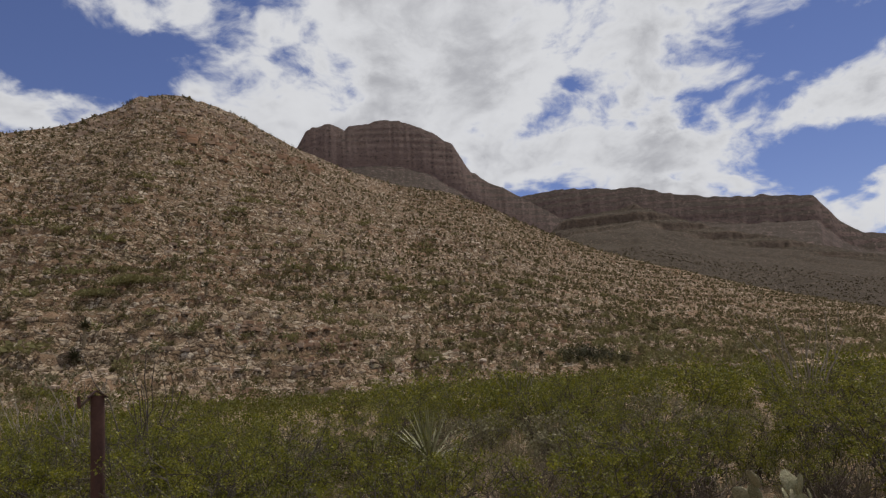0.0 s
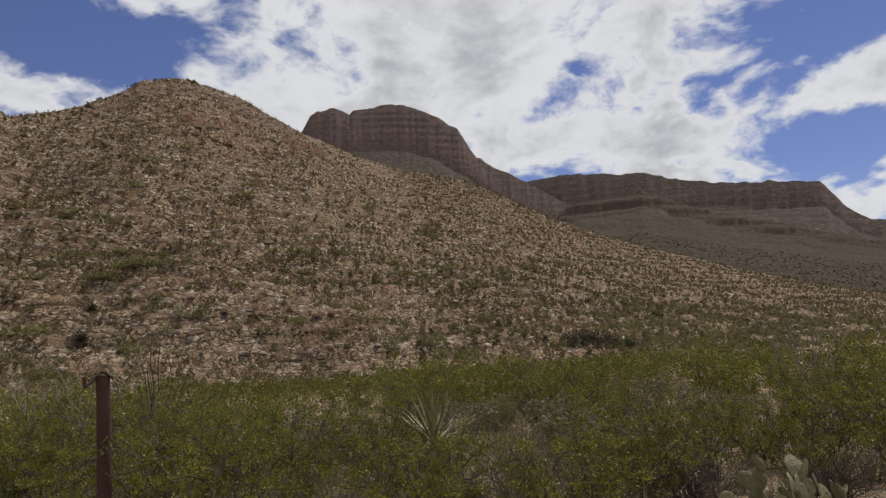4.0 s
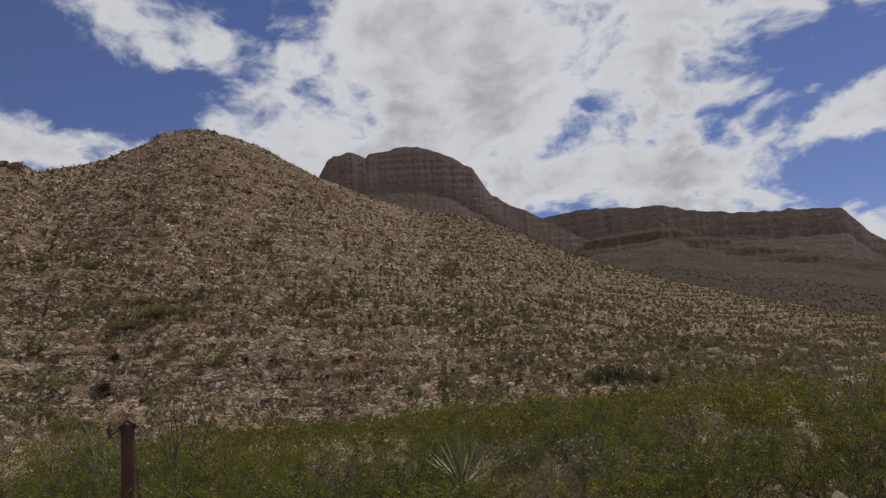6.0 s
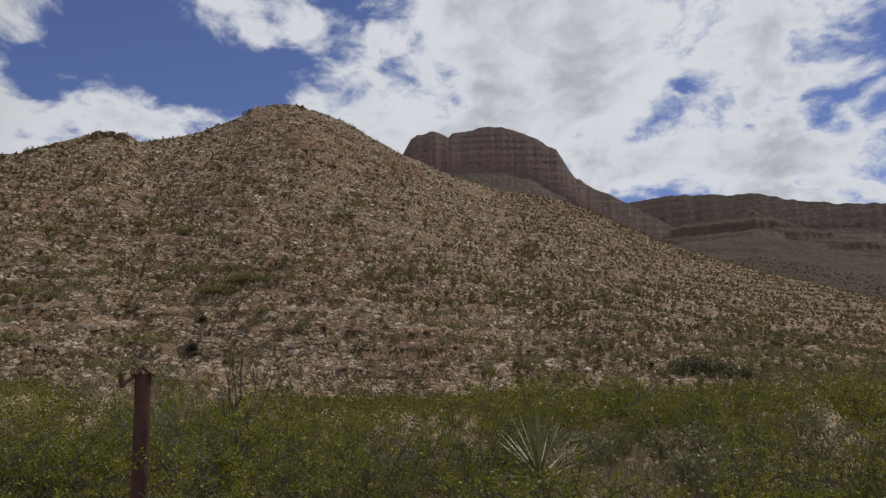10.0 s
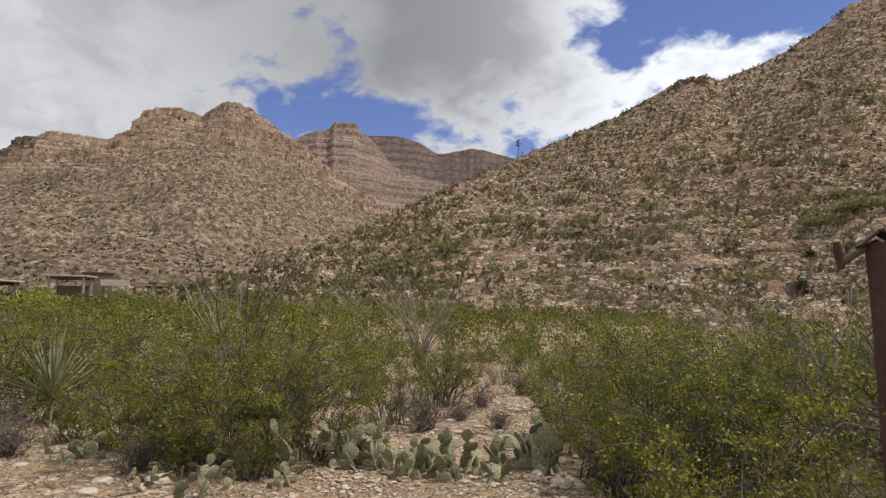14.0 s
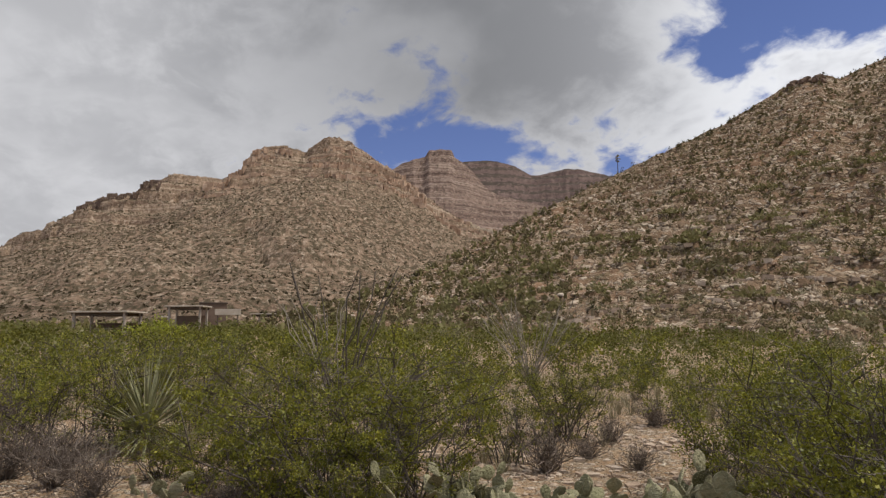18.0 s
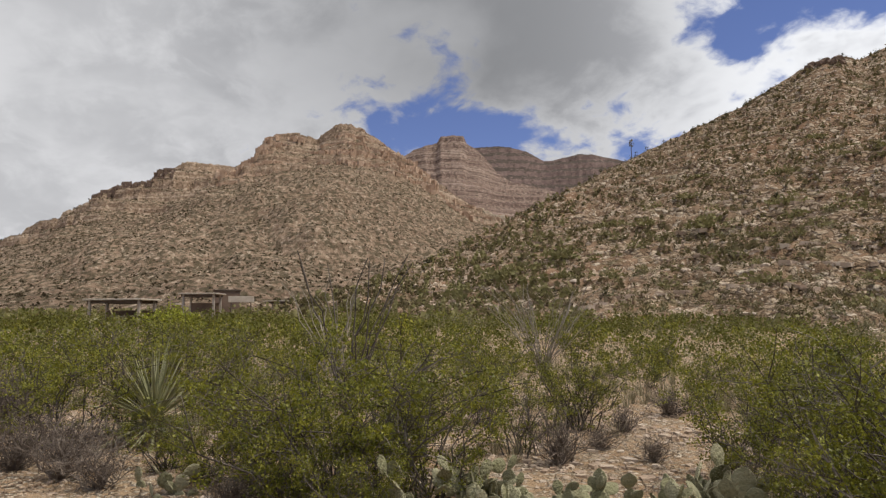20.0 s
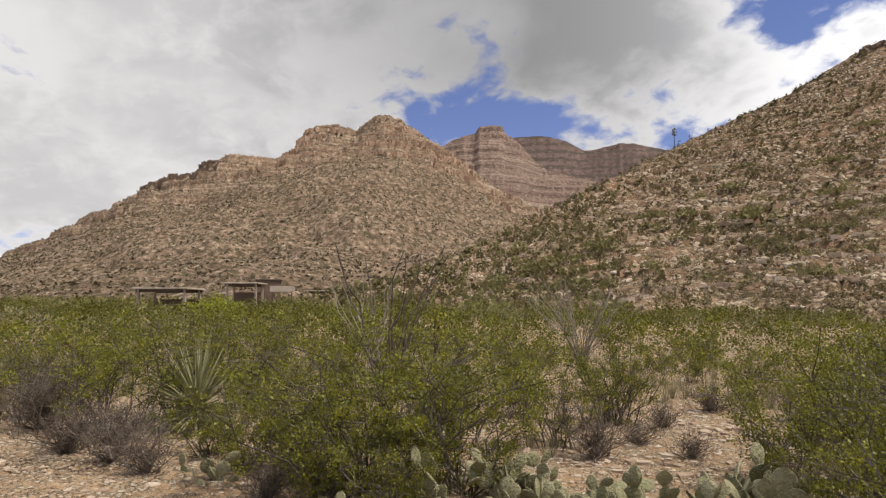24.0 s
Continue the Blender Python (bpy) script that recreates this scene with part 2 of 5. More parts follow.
GREYLEAF = material("grey_green_leaf", [(0.135, 0.125, 0.06), (0.21, 0.19, 0.10), (0.30, 0.265, 0.165)], 1.5, 0.7, 0.0, 30, 0.01, per="island", translucent=0.2)
MESQUITE = material("bright_green_leaf", [(0.19, 0.21, 0.02), (0.29, 0.31, 0.035), (0.41, 0.41, 0.06)], 1.5, 0.6, 0.0, 30, 0.01, per="island", translucent=0.3)
STRAW = material("dry_grass_blade", [(0.16, 0.13, 0.07), (0.28, 0.24, 0.14), (0.42, 0.37, 0.25)], 0.8, 0.8, 0.0, 30, 0.01, per="island", translucent=0.2)
STEM = material("grey_stem", [(0.045, 0.035, 0.028), (0.095, 0.078, 0.063), (0.20, 0.17, 0.138)], 6, 0.9, 0.4, 60, 0.004, spec=0.1)
REDROCK = material("red_ledge", [(0.31, 0.192, 0.120), (0.43, 0.29, 0.19), (0.54, 0.40, 0.285)], 0.8, 0.95, 0.8, 6, 0.08, per="island")
PALEROCK = material("pale_scree", [(0.47, 0.39, 0.285), (0.60, 0.51, 0.39)], 0.5, 0.95, 0.6, 4, 0.1, per="island")
CRESTROCK = material("crest_limestone", [(0.25, 0.163, 0.108), (0.41, 0.282, 0.19), (0.54, 0.405, 0.29)], 0.15, 0.95, 0.9, 1.2, 0.6, (0.7, 0.4), per="island")
CRAG = material("weathered_crag", [(0.09, 0.06, 0.045), (0.16, 0.11, 0.08), (0.24, 0.175, 0.13)], 1.0, 0.95, 0.8, 5, 0.1)
DEADWOOD = material("bleached_twig", [(0.070, 0.053, 0.040), (0.13, 0.102, 0.079), (0.25, 0.205, 0.165)], 5, 0.9, 0.4, 60, 0.004, spec=0.1)
CANE = material("ocotillo_cane", [(0.16, 0.132, 0.10), (0.26, 0.222, 0.172), (0.38, 0.335, 0.27)], 5, 0.9, 0.5, 50, 0.005, spec=0.1)
SCRUB_FAR = material("mountain_scrub", [(0.058, 0.046, 0.026), (0.092, 0.073, 0.042), (0.14, 0.112, 0.068)], 0.05, 0.95, 0.0, 5, 0.05, per="island", spec=0.05, translucent=0.2)
HUTWALL = material("brown_block", [(0.14, 0.093, 0.065), (0.19, 0.13, 0.092)], 2, 0.9, 0.3, 20, 0.01)


def cactus_skin():
    """Grey-green skin with straw-coloured spine cushions in rows, blotched and paler towards old pads."""
    m = bpy.data.materials.new("cactus_pad")
    m.use_nodes = True
    n = Nodes(m.node_tree)
    pos = n.add("ShaderNodeTexCoord").outputs["Object"]
    r = n.add("ShaderNodeObjectInfo").outputs["Random"]
    f = n.math("ADD", n.math("MULTIPLY", n.noise(pos, 3.0, 5, 0.65), 0.65), n.math("MULTIPLY", r, 0.35))
    col = n.ramp(f, (0.25, (0.165, 0.158, 0.080)), (0.45, (0.26, 0.246, 0.135)), (0.62, (0.345, 0.322, 0.195)), (0.78, (0.40, 0.345, 0.21)))
    flat = n.add("ShaderNodeVectorMath", {0: pos, 1: (1, 0.25, 1)}, operation="MULTIPLY").outputs[0]
    v = n.add("ShaderNodeTexVoronoi", {"Vector": flat, "Scale": 8.5, "Randomness": 0.35}, feature="F1").outputs[0]
    dot = n.range(v, 0.16, 0.30, 1.0, 0.0)
    col = n.mix(n.math("MULTIPLY", dot, 0.85), col, (0.42, 0.37, 0.24, 1))
    # paler pad edges: spine fuzz with its backlit glow painted in
    side = n.math("ABSOLUTE", n.add("ShaderNodeSeparateXYZ", {0: n.add("ShaderNodeTexCoord").outputs["Normal"]}).outputs[1])
    col = n.mix(n.range(side, 0.55, 0.2, 0.0, 0.6), col, (0.55, 0.50, 0.34, 1))
    scar = n.range(n.noise(pos, 1.6, 4, 0.6), 0.60, 0.68)
    col = n.mix(n.math("MULTIPLY", scar, 0.55), col, (0.13, 0.095, 0.055, 1))
    b = n.add("ShaderNodeBump", {"Height": n.math("ADD", n.math("MULTIPLY", dot, 0.7), n.noise(pos, 6, 4)), "Strength": 0.7, "Distance": 0.05})
    s = n.add("ShaderNodeBsdfPrincipled", {"Base Color": col, "Roughness": 0.8, "Normal": b.outputs[0], "Specular IOR Level": 0.15})
    n.add("ShaderNodeOutputMaterial", {0: s.outputs[0]})
    return m


PAD = cactus_skin()
YUCCA = material("yucca_leaf", [(0.12, 0.122, 0.05), (0.26, 0.25, 0.125), (0.46, 0.43, 0.27)], 3, 0.5, 0.3, 30, 0.004, per="object", spec=0.35)
SHAGGY = material("tree_yucca_leaf", [(0.045, 0.045, 0.022), (0.085, 0.082, 0.040), (0.15, 0.135, 0.07)], 3, 0.7, 0.3, 30, 0.004, spec=0.2)
THATCH = material("dry_yucca_leaf", [(0.16, 0.12, 0.07), (0.27, 0.21, 0.13), (0.36, 0.30, 0.21)], 5, 0.9, 0.5, 30, 0.01)
CONCRETE = material("tan_concrete", [(0.30, 0.25, 0.20), (0.40, 0.345, 0.285)], 2, 0.9, 0.3, 30, 0.01)
ROOFING = material("weathered_roof_edge", [(0.36, 0.30, 0.23), (0.50, 0.43, 0.345)], 3, 0.85, 0.3, 30, 0.01)
DARKWOOD = material("brown_timber", [(0.075, 0.055, 0.04), (0.12, 0.09, 0.07)], 3, 0.85, 0.3, 30, 0.01)
RUST = material("rusted_pipe", [(0.038, 0.019, 0.015), (0.068, 0.032, 0.024), (0.10, 0.05, 0.036)], 7, 0.75, 0.5, 90, 0.003, (40, 0.4), spec=0.3)


def stratified(name, colours, band, scrub, share, pale, fleck, beds=0.5, face=0.0):
    """Layered cliffs: colours that change with the height, broken by noise, and dark scrub on the gentler ground."""
    m = bpy.data.materials.new(name)
    m.use_nodes = True
    n = Nodes(m.node_tree)
    g = n.add("ShaderNodeNewGeometry")
    pos = g.outputs["Position"]
    xyz = n.add("ShaderNodeSeparateXYZ", {0: pos})
    wob = n.math("MULTIPLY", n.noise(pos, 0.012, 3), band * 1.6)
    zl = n.math("DIVIDE", n.math("ADD", xyz.outputs[2], wob), band)
    layer = n.noise(n.add("ShaderNodeCombineXYZ", {0: 0.0, 1: 0.0, 2: zl}).outputs[0], 1.0, 4, 0.7)
    f = n.math("ADD", n.math("MULTIPLY", layer, 0.5), n.math("MULTIPLY", n.noise(pos, 0.35, 6, 0.7), 0.5))
    k = len(colours)
    col = n.ramp(f, *[(0.38 + 0.24 * i / (k - 1), c) for i, c in enumerate(colours)])
    up = n.add("ShaderNodeSeparateXYZ", {0: g.outputs["True Normal"]}).outputs[2]
    dots = n.noise(pos, 0.45, 5, 0.72)
    veg = n.math("MULTIPLY", n.range(up, 0.45, 0.68), n.range(dots, share, share + 0.10, 0.0, 1.0))
    col = n.mix(n.math("MULTIPLY", veg, 0.85), col, (*scrub, 1))
    tall = n.add("ShaderNodeVectorMath", {0: pos, 1: (1, 1, 0.14)}, operation="MULTIPLY").outputs[0]
    steep = n.range(up, 0.75, 0.5)
    joint = n.math("MULTIPLY", steep, n.range(n.noise(tall, 5.0 / band, 5, 0.7), 0.47, 0.36))
    col = n.mix(n.math("MULTIPLY", joint, min(0.7, beds * 0.6)), col, (colours[0][0] * 0.5, colours[0][1] * 0.5, colours[0][2] * 0.5, 1))
    bed = n.noise(n.add("ShaderNodeVectorMath", {0: pos, 1: (0.018, 0.018, 1.0)}, operation="MULTIPLY").outputs[0], 5.5 / band, 3, 0.65)
    col = n.mix(n.math("MULTIPLY", steep, n.range(bed, 0.53, 0.62, 0.0, beds)), col, (*pale, 1))
    col = n.mix(n.math("MULTIPLY", steep, n.range(bed, 0.46, 0.38, 0.0, beds * 0.8)), col, (colours[0][0] * 0.7, colours[0][1] * 0.7, colours[0][2] * 0.7, 1))
    # steep faces painted paler, in place of sunlight on the cliffs
    col = n.mix(n.math("MULTIPLY", steep, face), col, (*pale, 1))
    speck = n.noise(pos, fleck, 4, 0.75)
    col = n.mix(n.math("MULTIPLY", n.range(speck, 0.56, 0.63), 0.8), col, (*pale, 1))
    col = n.mix(n.math("MULTIPLY", n.range(speck, 0.44, 0.37), 0.8), col, (*scrub, 1))
    b = n.add("ShaderNodeBump", {"Height": n.noise(pos, 0.5, 8, 0.7), "Strength": 1.0, "Distance": 1.2})
    s = n.add("ShaderNodeBsdfPrincipled", {"Base Color": col, "Roughness": 0.95, "Normal": b.outputs[0], "Specular IOR Level": 0.1})
    n.add("ShaderNodeOutputMaterial", {0: s.outputs[0]})
    return m


CLIFF_NEAR = stratified("banded_limestone", [(0.14, 0.090, 0.060), (0.25, 0.172, 0.115), (0.37, 0.275, 0.19)], 9.0, (0.075, 0.062, 0.035), 0.45, (0.46, 0.365, 0.265), 0.55, 0.6)
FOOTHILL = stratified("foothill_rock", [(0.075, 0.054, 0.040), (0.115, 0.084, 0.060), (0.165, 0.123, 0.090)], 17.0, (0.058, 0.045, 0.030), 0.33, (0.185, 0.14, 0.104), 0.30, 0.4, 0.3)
GORGE = stratified("gorge_limestone", [(0.115, 0.077, 0.062), (0.195, 0.133, 0.103), (0.30, 0.215, 0.167)], 13.0, (0.075, 0.06, 0.042), 0.50, (0.36, 0.275, 0.215), 0.25, 0.85)
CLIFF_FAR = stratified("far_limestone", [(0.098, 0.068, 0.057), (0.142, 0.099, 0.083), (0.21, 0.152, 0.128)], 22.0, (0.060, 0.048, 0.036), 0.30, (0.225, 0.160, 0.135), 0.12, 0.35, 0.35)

# ---- mesh helpers ----
rng = np.random.default_rng(7)


def mesh_of(name, verts, faces, mat=None, smooth=False):
    me = bpy.data.meshes.new(name)
    verts = np.asarray(verts, dtype=np.float32).reshape(-1, 3)
    faces = np.asarray(faces, dtype=np.int32)
    k = faces.shape[1]
    me.vertices.add(len(verts))
    me.vertices.foreach_set("co", verts.ravel())
    me.loops.add(faces.size)
    me.loops.foreach_set("vertex_index", faces.ravel())
    me.polygons.add(len(faces))
    me.polygons.foreach_set("loop_start", np.arange(0, faces.size, k, dtype=np.int32))
    me.polygons.foreach_set("use_smooth", np.full(len(faces), smooth))
    me.update(calc_edges=True)
    me.validate()
    if mat:
        me.materials.append(mat)
    return me


def thing(name, me=None, at=(0, 0, 0), turn=0.0, size=1.0, **tags):
    ob = new(name, me)
    ob.matrix_basis = pose(*at, 0, 0, turn) @ Matrix.Scale(size, 4)
    return tagged(ob, **tags)


def part(name, me, parent, label="", at=None):
    ob = new(name, me)
    ob.parent = parent
    if at is not None:
        ob.matrix_basis = at
    return tagged(ob, label)


def smooth_curve(xs, keys, vals):
    """Values along xs through the keys, smoothed a little."""
    keys, vals = np.asarray(keys, float), np.asarray(vals, float)
    o = np.argsort(keys)
    return np.interp(xs, keys[o], vals[o])


def value_noise(x, y, seed=0):
    """Smooth value noise on arrays, about -1 to 1."""
    xi, yi = np.floor(x).astype(np.int64), np.floor(y).astype(np.int64)
    fx, fy = x - xi, y - yi
    fx, fy = fx * fx * (3 - 2 * fx), fy * fy * (3 - 2 * fy)

    def h(a, b):
        n = (a * 374761393 + b * 668265263 + seed * 974634721) & 0x7FFFFFFF
        n = ((n ^ (n >> 13)) * 1274126177) & 0x7FFFFFFF
        return ((n ^ (n >> 16)) & 0xFFFF) / 32767.5 - 1
    return (h(xi, yi) * (1 - fx) + h(xi + 1, yi) * fx) * (1 - fy) + (h(xi, yi + 1) * (1 - fx) + h(xi + 1, yi + 1) * fx) * fy


def fbm(x, y, octaves=5, seed=0, gain=0.5):
    s, a, f = 0.0, 1.0, 1.0
    for k in range(octaves):
        s, a, f = s + a * value_noise(x * f, y * f, seed + 17 * k), a * gain, f * 2.03
    return s


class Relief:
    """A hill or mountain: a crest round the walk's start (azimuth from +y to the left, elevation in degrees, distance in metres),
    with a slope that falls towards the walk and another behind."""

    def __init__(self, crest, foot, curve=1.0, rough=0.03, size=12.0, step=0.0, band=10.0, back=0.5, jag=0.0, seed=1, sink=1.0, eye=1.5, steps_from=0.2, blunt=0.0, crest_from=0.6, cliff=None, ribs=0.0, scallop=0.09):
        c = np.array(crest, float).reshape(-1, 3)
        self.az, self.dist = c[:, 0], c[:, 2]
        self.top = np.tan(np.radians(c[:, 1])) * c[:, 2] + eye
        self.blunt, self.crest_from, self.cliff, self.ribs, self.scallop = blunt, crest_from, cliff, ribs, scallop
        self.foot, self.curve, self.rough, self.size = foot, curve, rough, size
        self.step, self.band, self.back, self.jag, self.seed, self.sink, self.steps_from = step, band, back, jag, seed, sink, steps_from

    def height(self, az, r):
        d, h = smooth_curve(az, self.az, self.dist), smooth_curve(az, self.az, self.top)
        foot = smooth_curve(az, *self.foot) if isinstance(self.foot, tuple) else self.foot
        x, y = -np.sin(np.radians(az)) * r, np.cos(np.radians(az)) * r
        t = (r - foot) / (d - foot)
        if self.ribs:
            t = t + self.ribs * fbm(az * 1.6, r * 0 + 1.7, 4, self.seed + 13, 0.6) * np.clip((t - 0.5) * 4, 0, 1) * np.clip((1 - t) * 60, 0, 1)
        tc = np.clip(t, 0, 1)
        body = h
        if self.blunt:
            k = np.linspace(-self.blunt, self.blunt, 9)
            body = sum(smooth_curve(az + q, self.az, self.top) for q in k) / 9
            e = np.clip((tc - self.crest_from) / (1 - self.crest_from), 0, 1)
            body = body + (h - body) * e * e * (3 - 2 * e)
        rise = tc ** self.curve
        if self.cliff:
            # a talus slope below, then a steep face up to the crest
            t0, share = self.cliff
            rise = np.where(tc < t0, share * (tc / t0) ** self.curve, share + (1 - share) * np.clip((tc - t0) / (1 - t0), 0, 1) ** 0.75)
        z = (body + self.sink) * rise - self.sink
        bumpy = np.clip(tc * 6, 0, 1) * np.clip((1 - t) * 5, 0.12, 1)
        z = z + fbm(x / self.size, y / self.size, 5, self.seed) * self.rough * h * bumpy
        z = z + self.jag * fbm(az * 1.7, az * 0 + 3.3, 4, self.seed + 5) * np.clip((tc - 0.8) * 5, 0, 1)
        if self.step:
            lift = fbm(x / (self.size * 6), y / (self.size * 6), 2, self.seed + 9) * self.band * 0.8 + fbm(az * 6.0, r / 25.0, 3, self.seed + 7) * self.band * self.scallop
            q = (z + lift) / self.band
            fr = q - np.floor(q)
            s = np.clip((fr - 0.5) / 0.16 + 0.5, 0, 1)
            amount = self.step * np.clip(0.75 + 0.6 * fbm(x / (self.size * 3), y / (self.size * 3), 3, self.seed + 3), 0, 1) * np.clip((tc - self.steps_from) * 6, 0, 1) * np.clip((1 - t) * 45, 0, 1)
            zt = (np.floor(q) + s * s * (3 - 2 * s)) * self.band - lift
            z = z + (zt - z) * amount
        z = np.where(t > 1, np.minimum(z, h) - (r - d) * self.back, z)
        return np.where(t < 0, -self.sink + (r - foot) * 0.05, z)

    def mesh(self, name, az0, az1, na, nr, mat, near=0.0, far=1.35, power=1.25):
        az = np.linspace(az0, az1, na)
        d = smooth_curve(az, self.az, self.dist)
        foot = smooth_curve(az, *self.foot) if isinstance(self.foot, tuple) else np.full(na, float(self.foot))
        t = np.concatenate([1 - (1 - np.linspace(near, 1, nr)) ** power, np.linspace(1.02, far, max(6, nr // 10))])
        r = foot[:, None] + (d - foot)[:, None] * t[None, :]
        a = np.repeat(az[:, None], r.shape[1], 1)
        z = self.height(a, r)
        v = np.stack([-np.sin(np.radians(a)) * r, np.cos(np.radians(a)) * r, z], -1).reshape(-1, 3)
        n = r.shape[1]
        i, j = np.meshgrid(np.arange(na - 1), np.arange(n - 1), indexing="ij")
        q = (i * n + j).ravel()
        return mesh_of(name, v, np.stack([q, q + 1, q + n + 1, q + n], 1), mat, True)

    def scatter(self, count, az0, az1, t0, t1, seed=3, keep=None):
        """Places on the slope, even over its ground."""
        g = np.random.default_rng(seed)
        az = g.uniform(az0, az1, count * 4)
        d = smooth_curve(az, self.az, self.dist)
        foot = smooth_curve(az, *self.foot) if isinstance(self.foot, tuple) else np.full(len(az), float(self.foot))
        r = foot + (d - foot) * g.uniform(t0, t1, len(az))
        ok = g.uniform(0, 1, len(az)) * (d * t1).max() < r
        az, r = az[ok][:count], r[ok][:count]
        return np.stack([-np.sin(np.radians(az)) * r, np.cos(np.radians(az)) * r, self.height(az, r)], 1), g

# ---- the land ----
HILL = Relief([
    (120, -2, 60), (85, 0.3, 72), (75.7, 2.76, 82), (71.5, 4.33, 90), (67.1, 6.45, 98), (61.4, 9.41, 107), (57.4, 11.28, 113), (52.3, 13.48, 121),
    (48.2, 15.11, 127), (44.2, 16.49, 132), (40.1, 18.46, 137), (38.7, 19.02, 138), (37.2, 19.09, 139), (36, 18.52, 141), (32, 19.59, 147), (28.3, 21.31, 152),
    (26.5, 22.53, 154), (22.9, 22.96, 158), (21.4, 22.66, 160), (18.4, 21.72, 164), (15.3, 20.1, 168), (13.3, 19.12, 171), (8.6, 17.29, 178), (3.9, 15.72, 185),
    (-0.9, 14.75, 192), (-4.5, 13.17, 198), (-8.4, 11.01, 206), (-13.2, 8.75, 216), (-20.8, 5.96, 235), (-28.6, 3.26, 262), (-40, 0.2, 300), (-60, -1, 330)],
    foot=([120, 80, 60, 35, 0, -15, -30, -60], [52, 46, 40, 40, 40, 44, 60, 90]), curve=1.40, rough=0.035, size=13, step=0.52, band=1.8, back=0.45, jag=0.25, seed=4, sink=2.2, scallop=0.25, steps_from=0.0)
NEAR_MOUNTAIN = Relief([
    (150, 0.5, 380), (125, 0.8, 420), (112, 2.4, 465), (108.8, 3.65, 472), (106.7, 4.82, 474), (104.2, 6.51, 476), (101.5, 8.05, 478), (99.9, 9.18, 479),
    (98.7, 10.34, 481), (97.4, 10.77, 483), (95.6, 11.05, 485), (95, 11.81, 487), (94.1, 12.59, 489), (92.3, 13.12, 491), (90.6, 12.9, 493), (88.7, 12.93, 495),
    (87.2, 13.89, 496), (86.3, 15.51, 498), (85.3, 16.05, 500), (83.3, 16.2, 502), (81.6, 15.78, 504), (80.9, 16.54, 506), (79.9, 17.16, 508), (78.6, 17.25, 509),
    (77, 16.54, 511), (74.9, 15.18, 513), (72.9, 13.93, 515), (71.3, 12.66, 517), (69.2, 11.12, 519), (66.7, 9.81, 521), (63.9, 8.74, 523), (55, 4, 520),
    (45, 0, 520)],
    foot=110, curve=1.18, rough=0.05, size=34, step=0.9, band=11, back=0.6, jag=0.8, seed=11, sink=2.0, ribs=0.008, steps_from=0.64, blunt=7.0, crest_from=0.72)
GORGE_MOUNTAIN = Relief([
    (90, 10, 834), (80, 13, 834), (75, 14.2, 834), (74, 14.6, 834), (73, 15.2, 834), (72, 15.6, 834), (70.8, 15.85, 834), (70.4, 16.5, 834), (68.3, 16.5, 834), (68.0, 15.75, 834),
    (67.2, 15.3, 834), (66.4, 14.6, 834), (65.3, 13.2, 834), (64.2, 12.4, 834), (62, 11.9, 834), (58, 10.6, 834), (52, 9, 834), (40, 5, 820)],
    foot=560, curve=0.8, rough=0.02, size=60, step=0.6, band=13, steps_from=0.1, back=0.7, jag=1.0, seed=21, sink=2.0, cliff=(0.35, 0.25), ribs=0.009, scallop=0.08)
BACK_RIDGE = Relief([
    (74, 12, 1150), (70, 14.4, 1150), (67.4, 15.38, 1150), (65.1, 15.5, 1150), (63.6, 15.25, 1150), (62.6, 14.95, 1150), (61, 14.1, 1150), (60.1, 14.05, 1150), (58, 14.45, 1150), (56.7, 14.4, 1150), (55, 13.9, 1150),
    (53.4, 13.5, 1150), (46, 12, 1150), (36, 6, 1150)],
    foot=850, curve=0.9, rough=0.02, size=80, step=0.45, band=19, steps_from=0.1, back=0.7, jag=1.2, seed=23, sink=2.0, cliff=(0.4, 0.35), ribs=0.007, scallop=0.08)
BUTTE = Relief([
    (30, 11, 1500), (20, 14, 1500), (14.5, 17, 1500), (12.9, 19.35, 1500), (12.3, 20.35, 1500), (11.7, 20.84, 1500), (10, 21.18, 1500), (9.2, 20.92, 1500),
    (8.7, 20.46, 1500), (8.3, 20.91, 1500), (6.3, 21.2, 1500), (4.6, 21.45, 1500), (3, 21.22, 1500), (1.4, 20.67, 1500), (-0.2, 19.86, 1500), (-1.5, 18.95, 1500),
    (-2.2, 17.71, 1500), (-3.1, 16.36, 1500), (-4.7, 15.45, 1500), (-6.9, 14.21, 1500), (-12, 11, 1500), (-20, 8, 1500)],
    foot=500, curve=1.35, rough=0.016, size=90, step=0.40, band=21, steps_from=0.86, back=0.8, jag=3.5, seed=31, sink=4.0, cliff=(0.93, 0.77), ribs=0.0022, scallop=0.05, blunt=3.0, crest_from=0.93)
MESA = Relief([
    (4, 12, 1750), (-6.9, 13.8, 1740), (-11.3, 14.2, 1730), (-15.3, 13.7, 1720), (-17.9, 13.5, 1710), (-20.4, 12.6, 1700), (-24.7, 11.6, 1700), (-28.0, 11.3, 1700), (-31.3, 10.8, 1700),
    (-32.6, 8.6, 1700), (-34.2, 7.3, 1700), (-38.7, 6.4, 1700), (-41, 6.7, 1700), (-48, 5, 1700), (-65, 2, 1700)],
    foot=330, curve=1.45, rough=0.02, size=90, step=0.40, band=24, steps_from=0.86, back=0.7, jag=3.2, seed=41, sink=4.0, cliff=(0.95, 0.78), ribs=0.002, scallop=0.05)
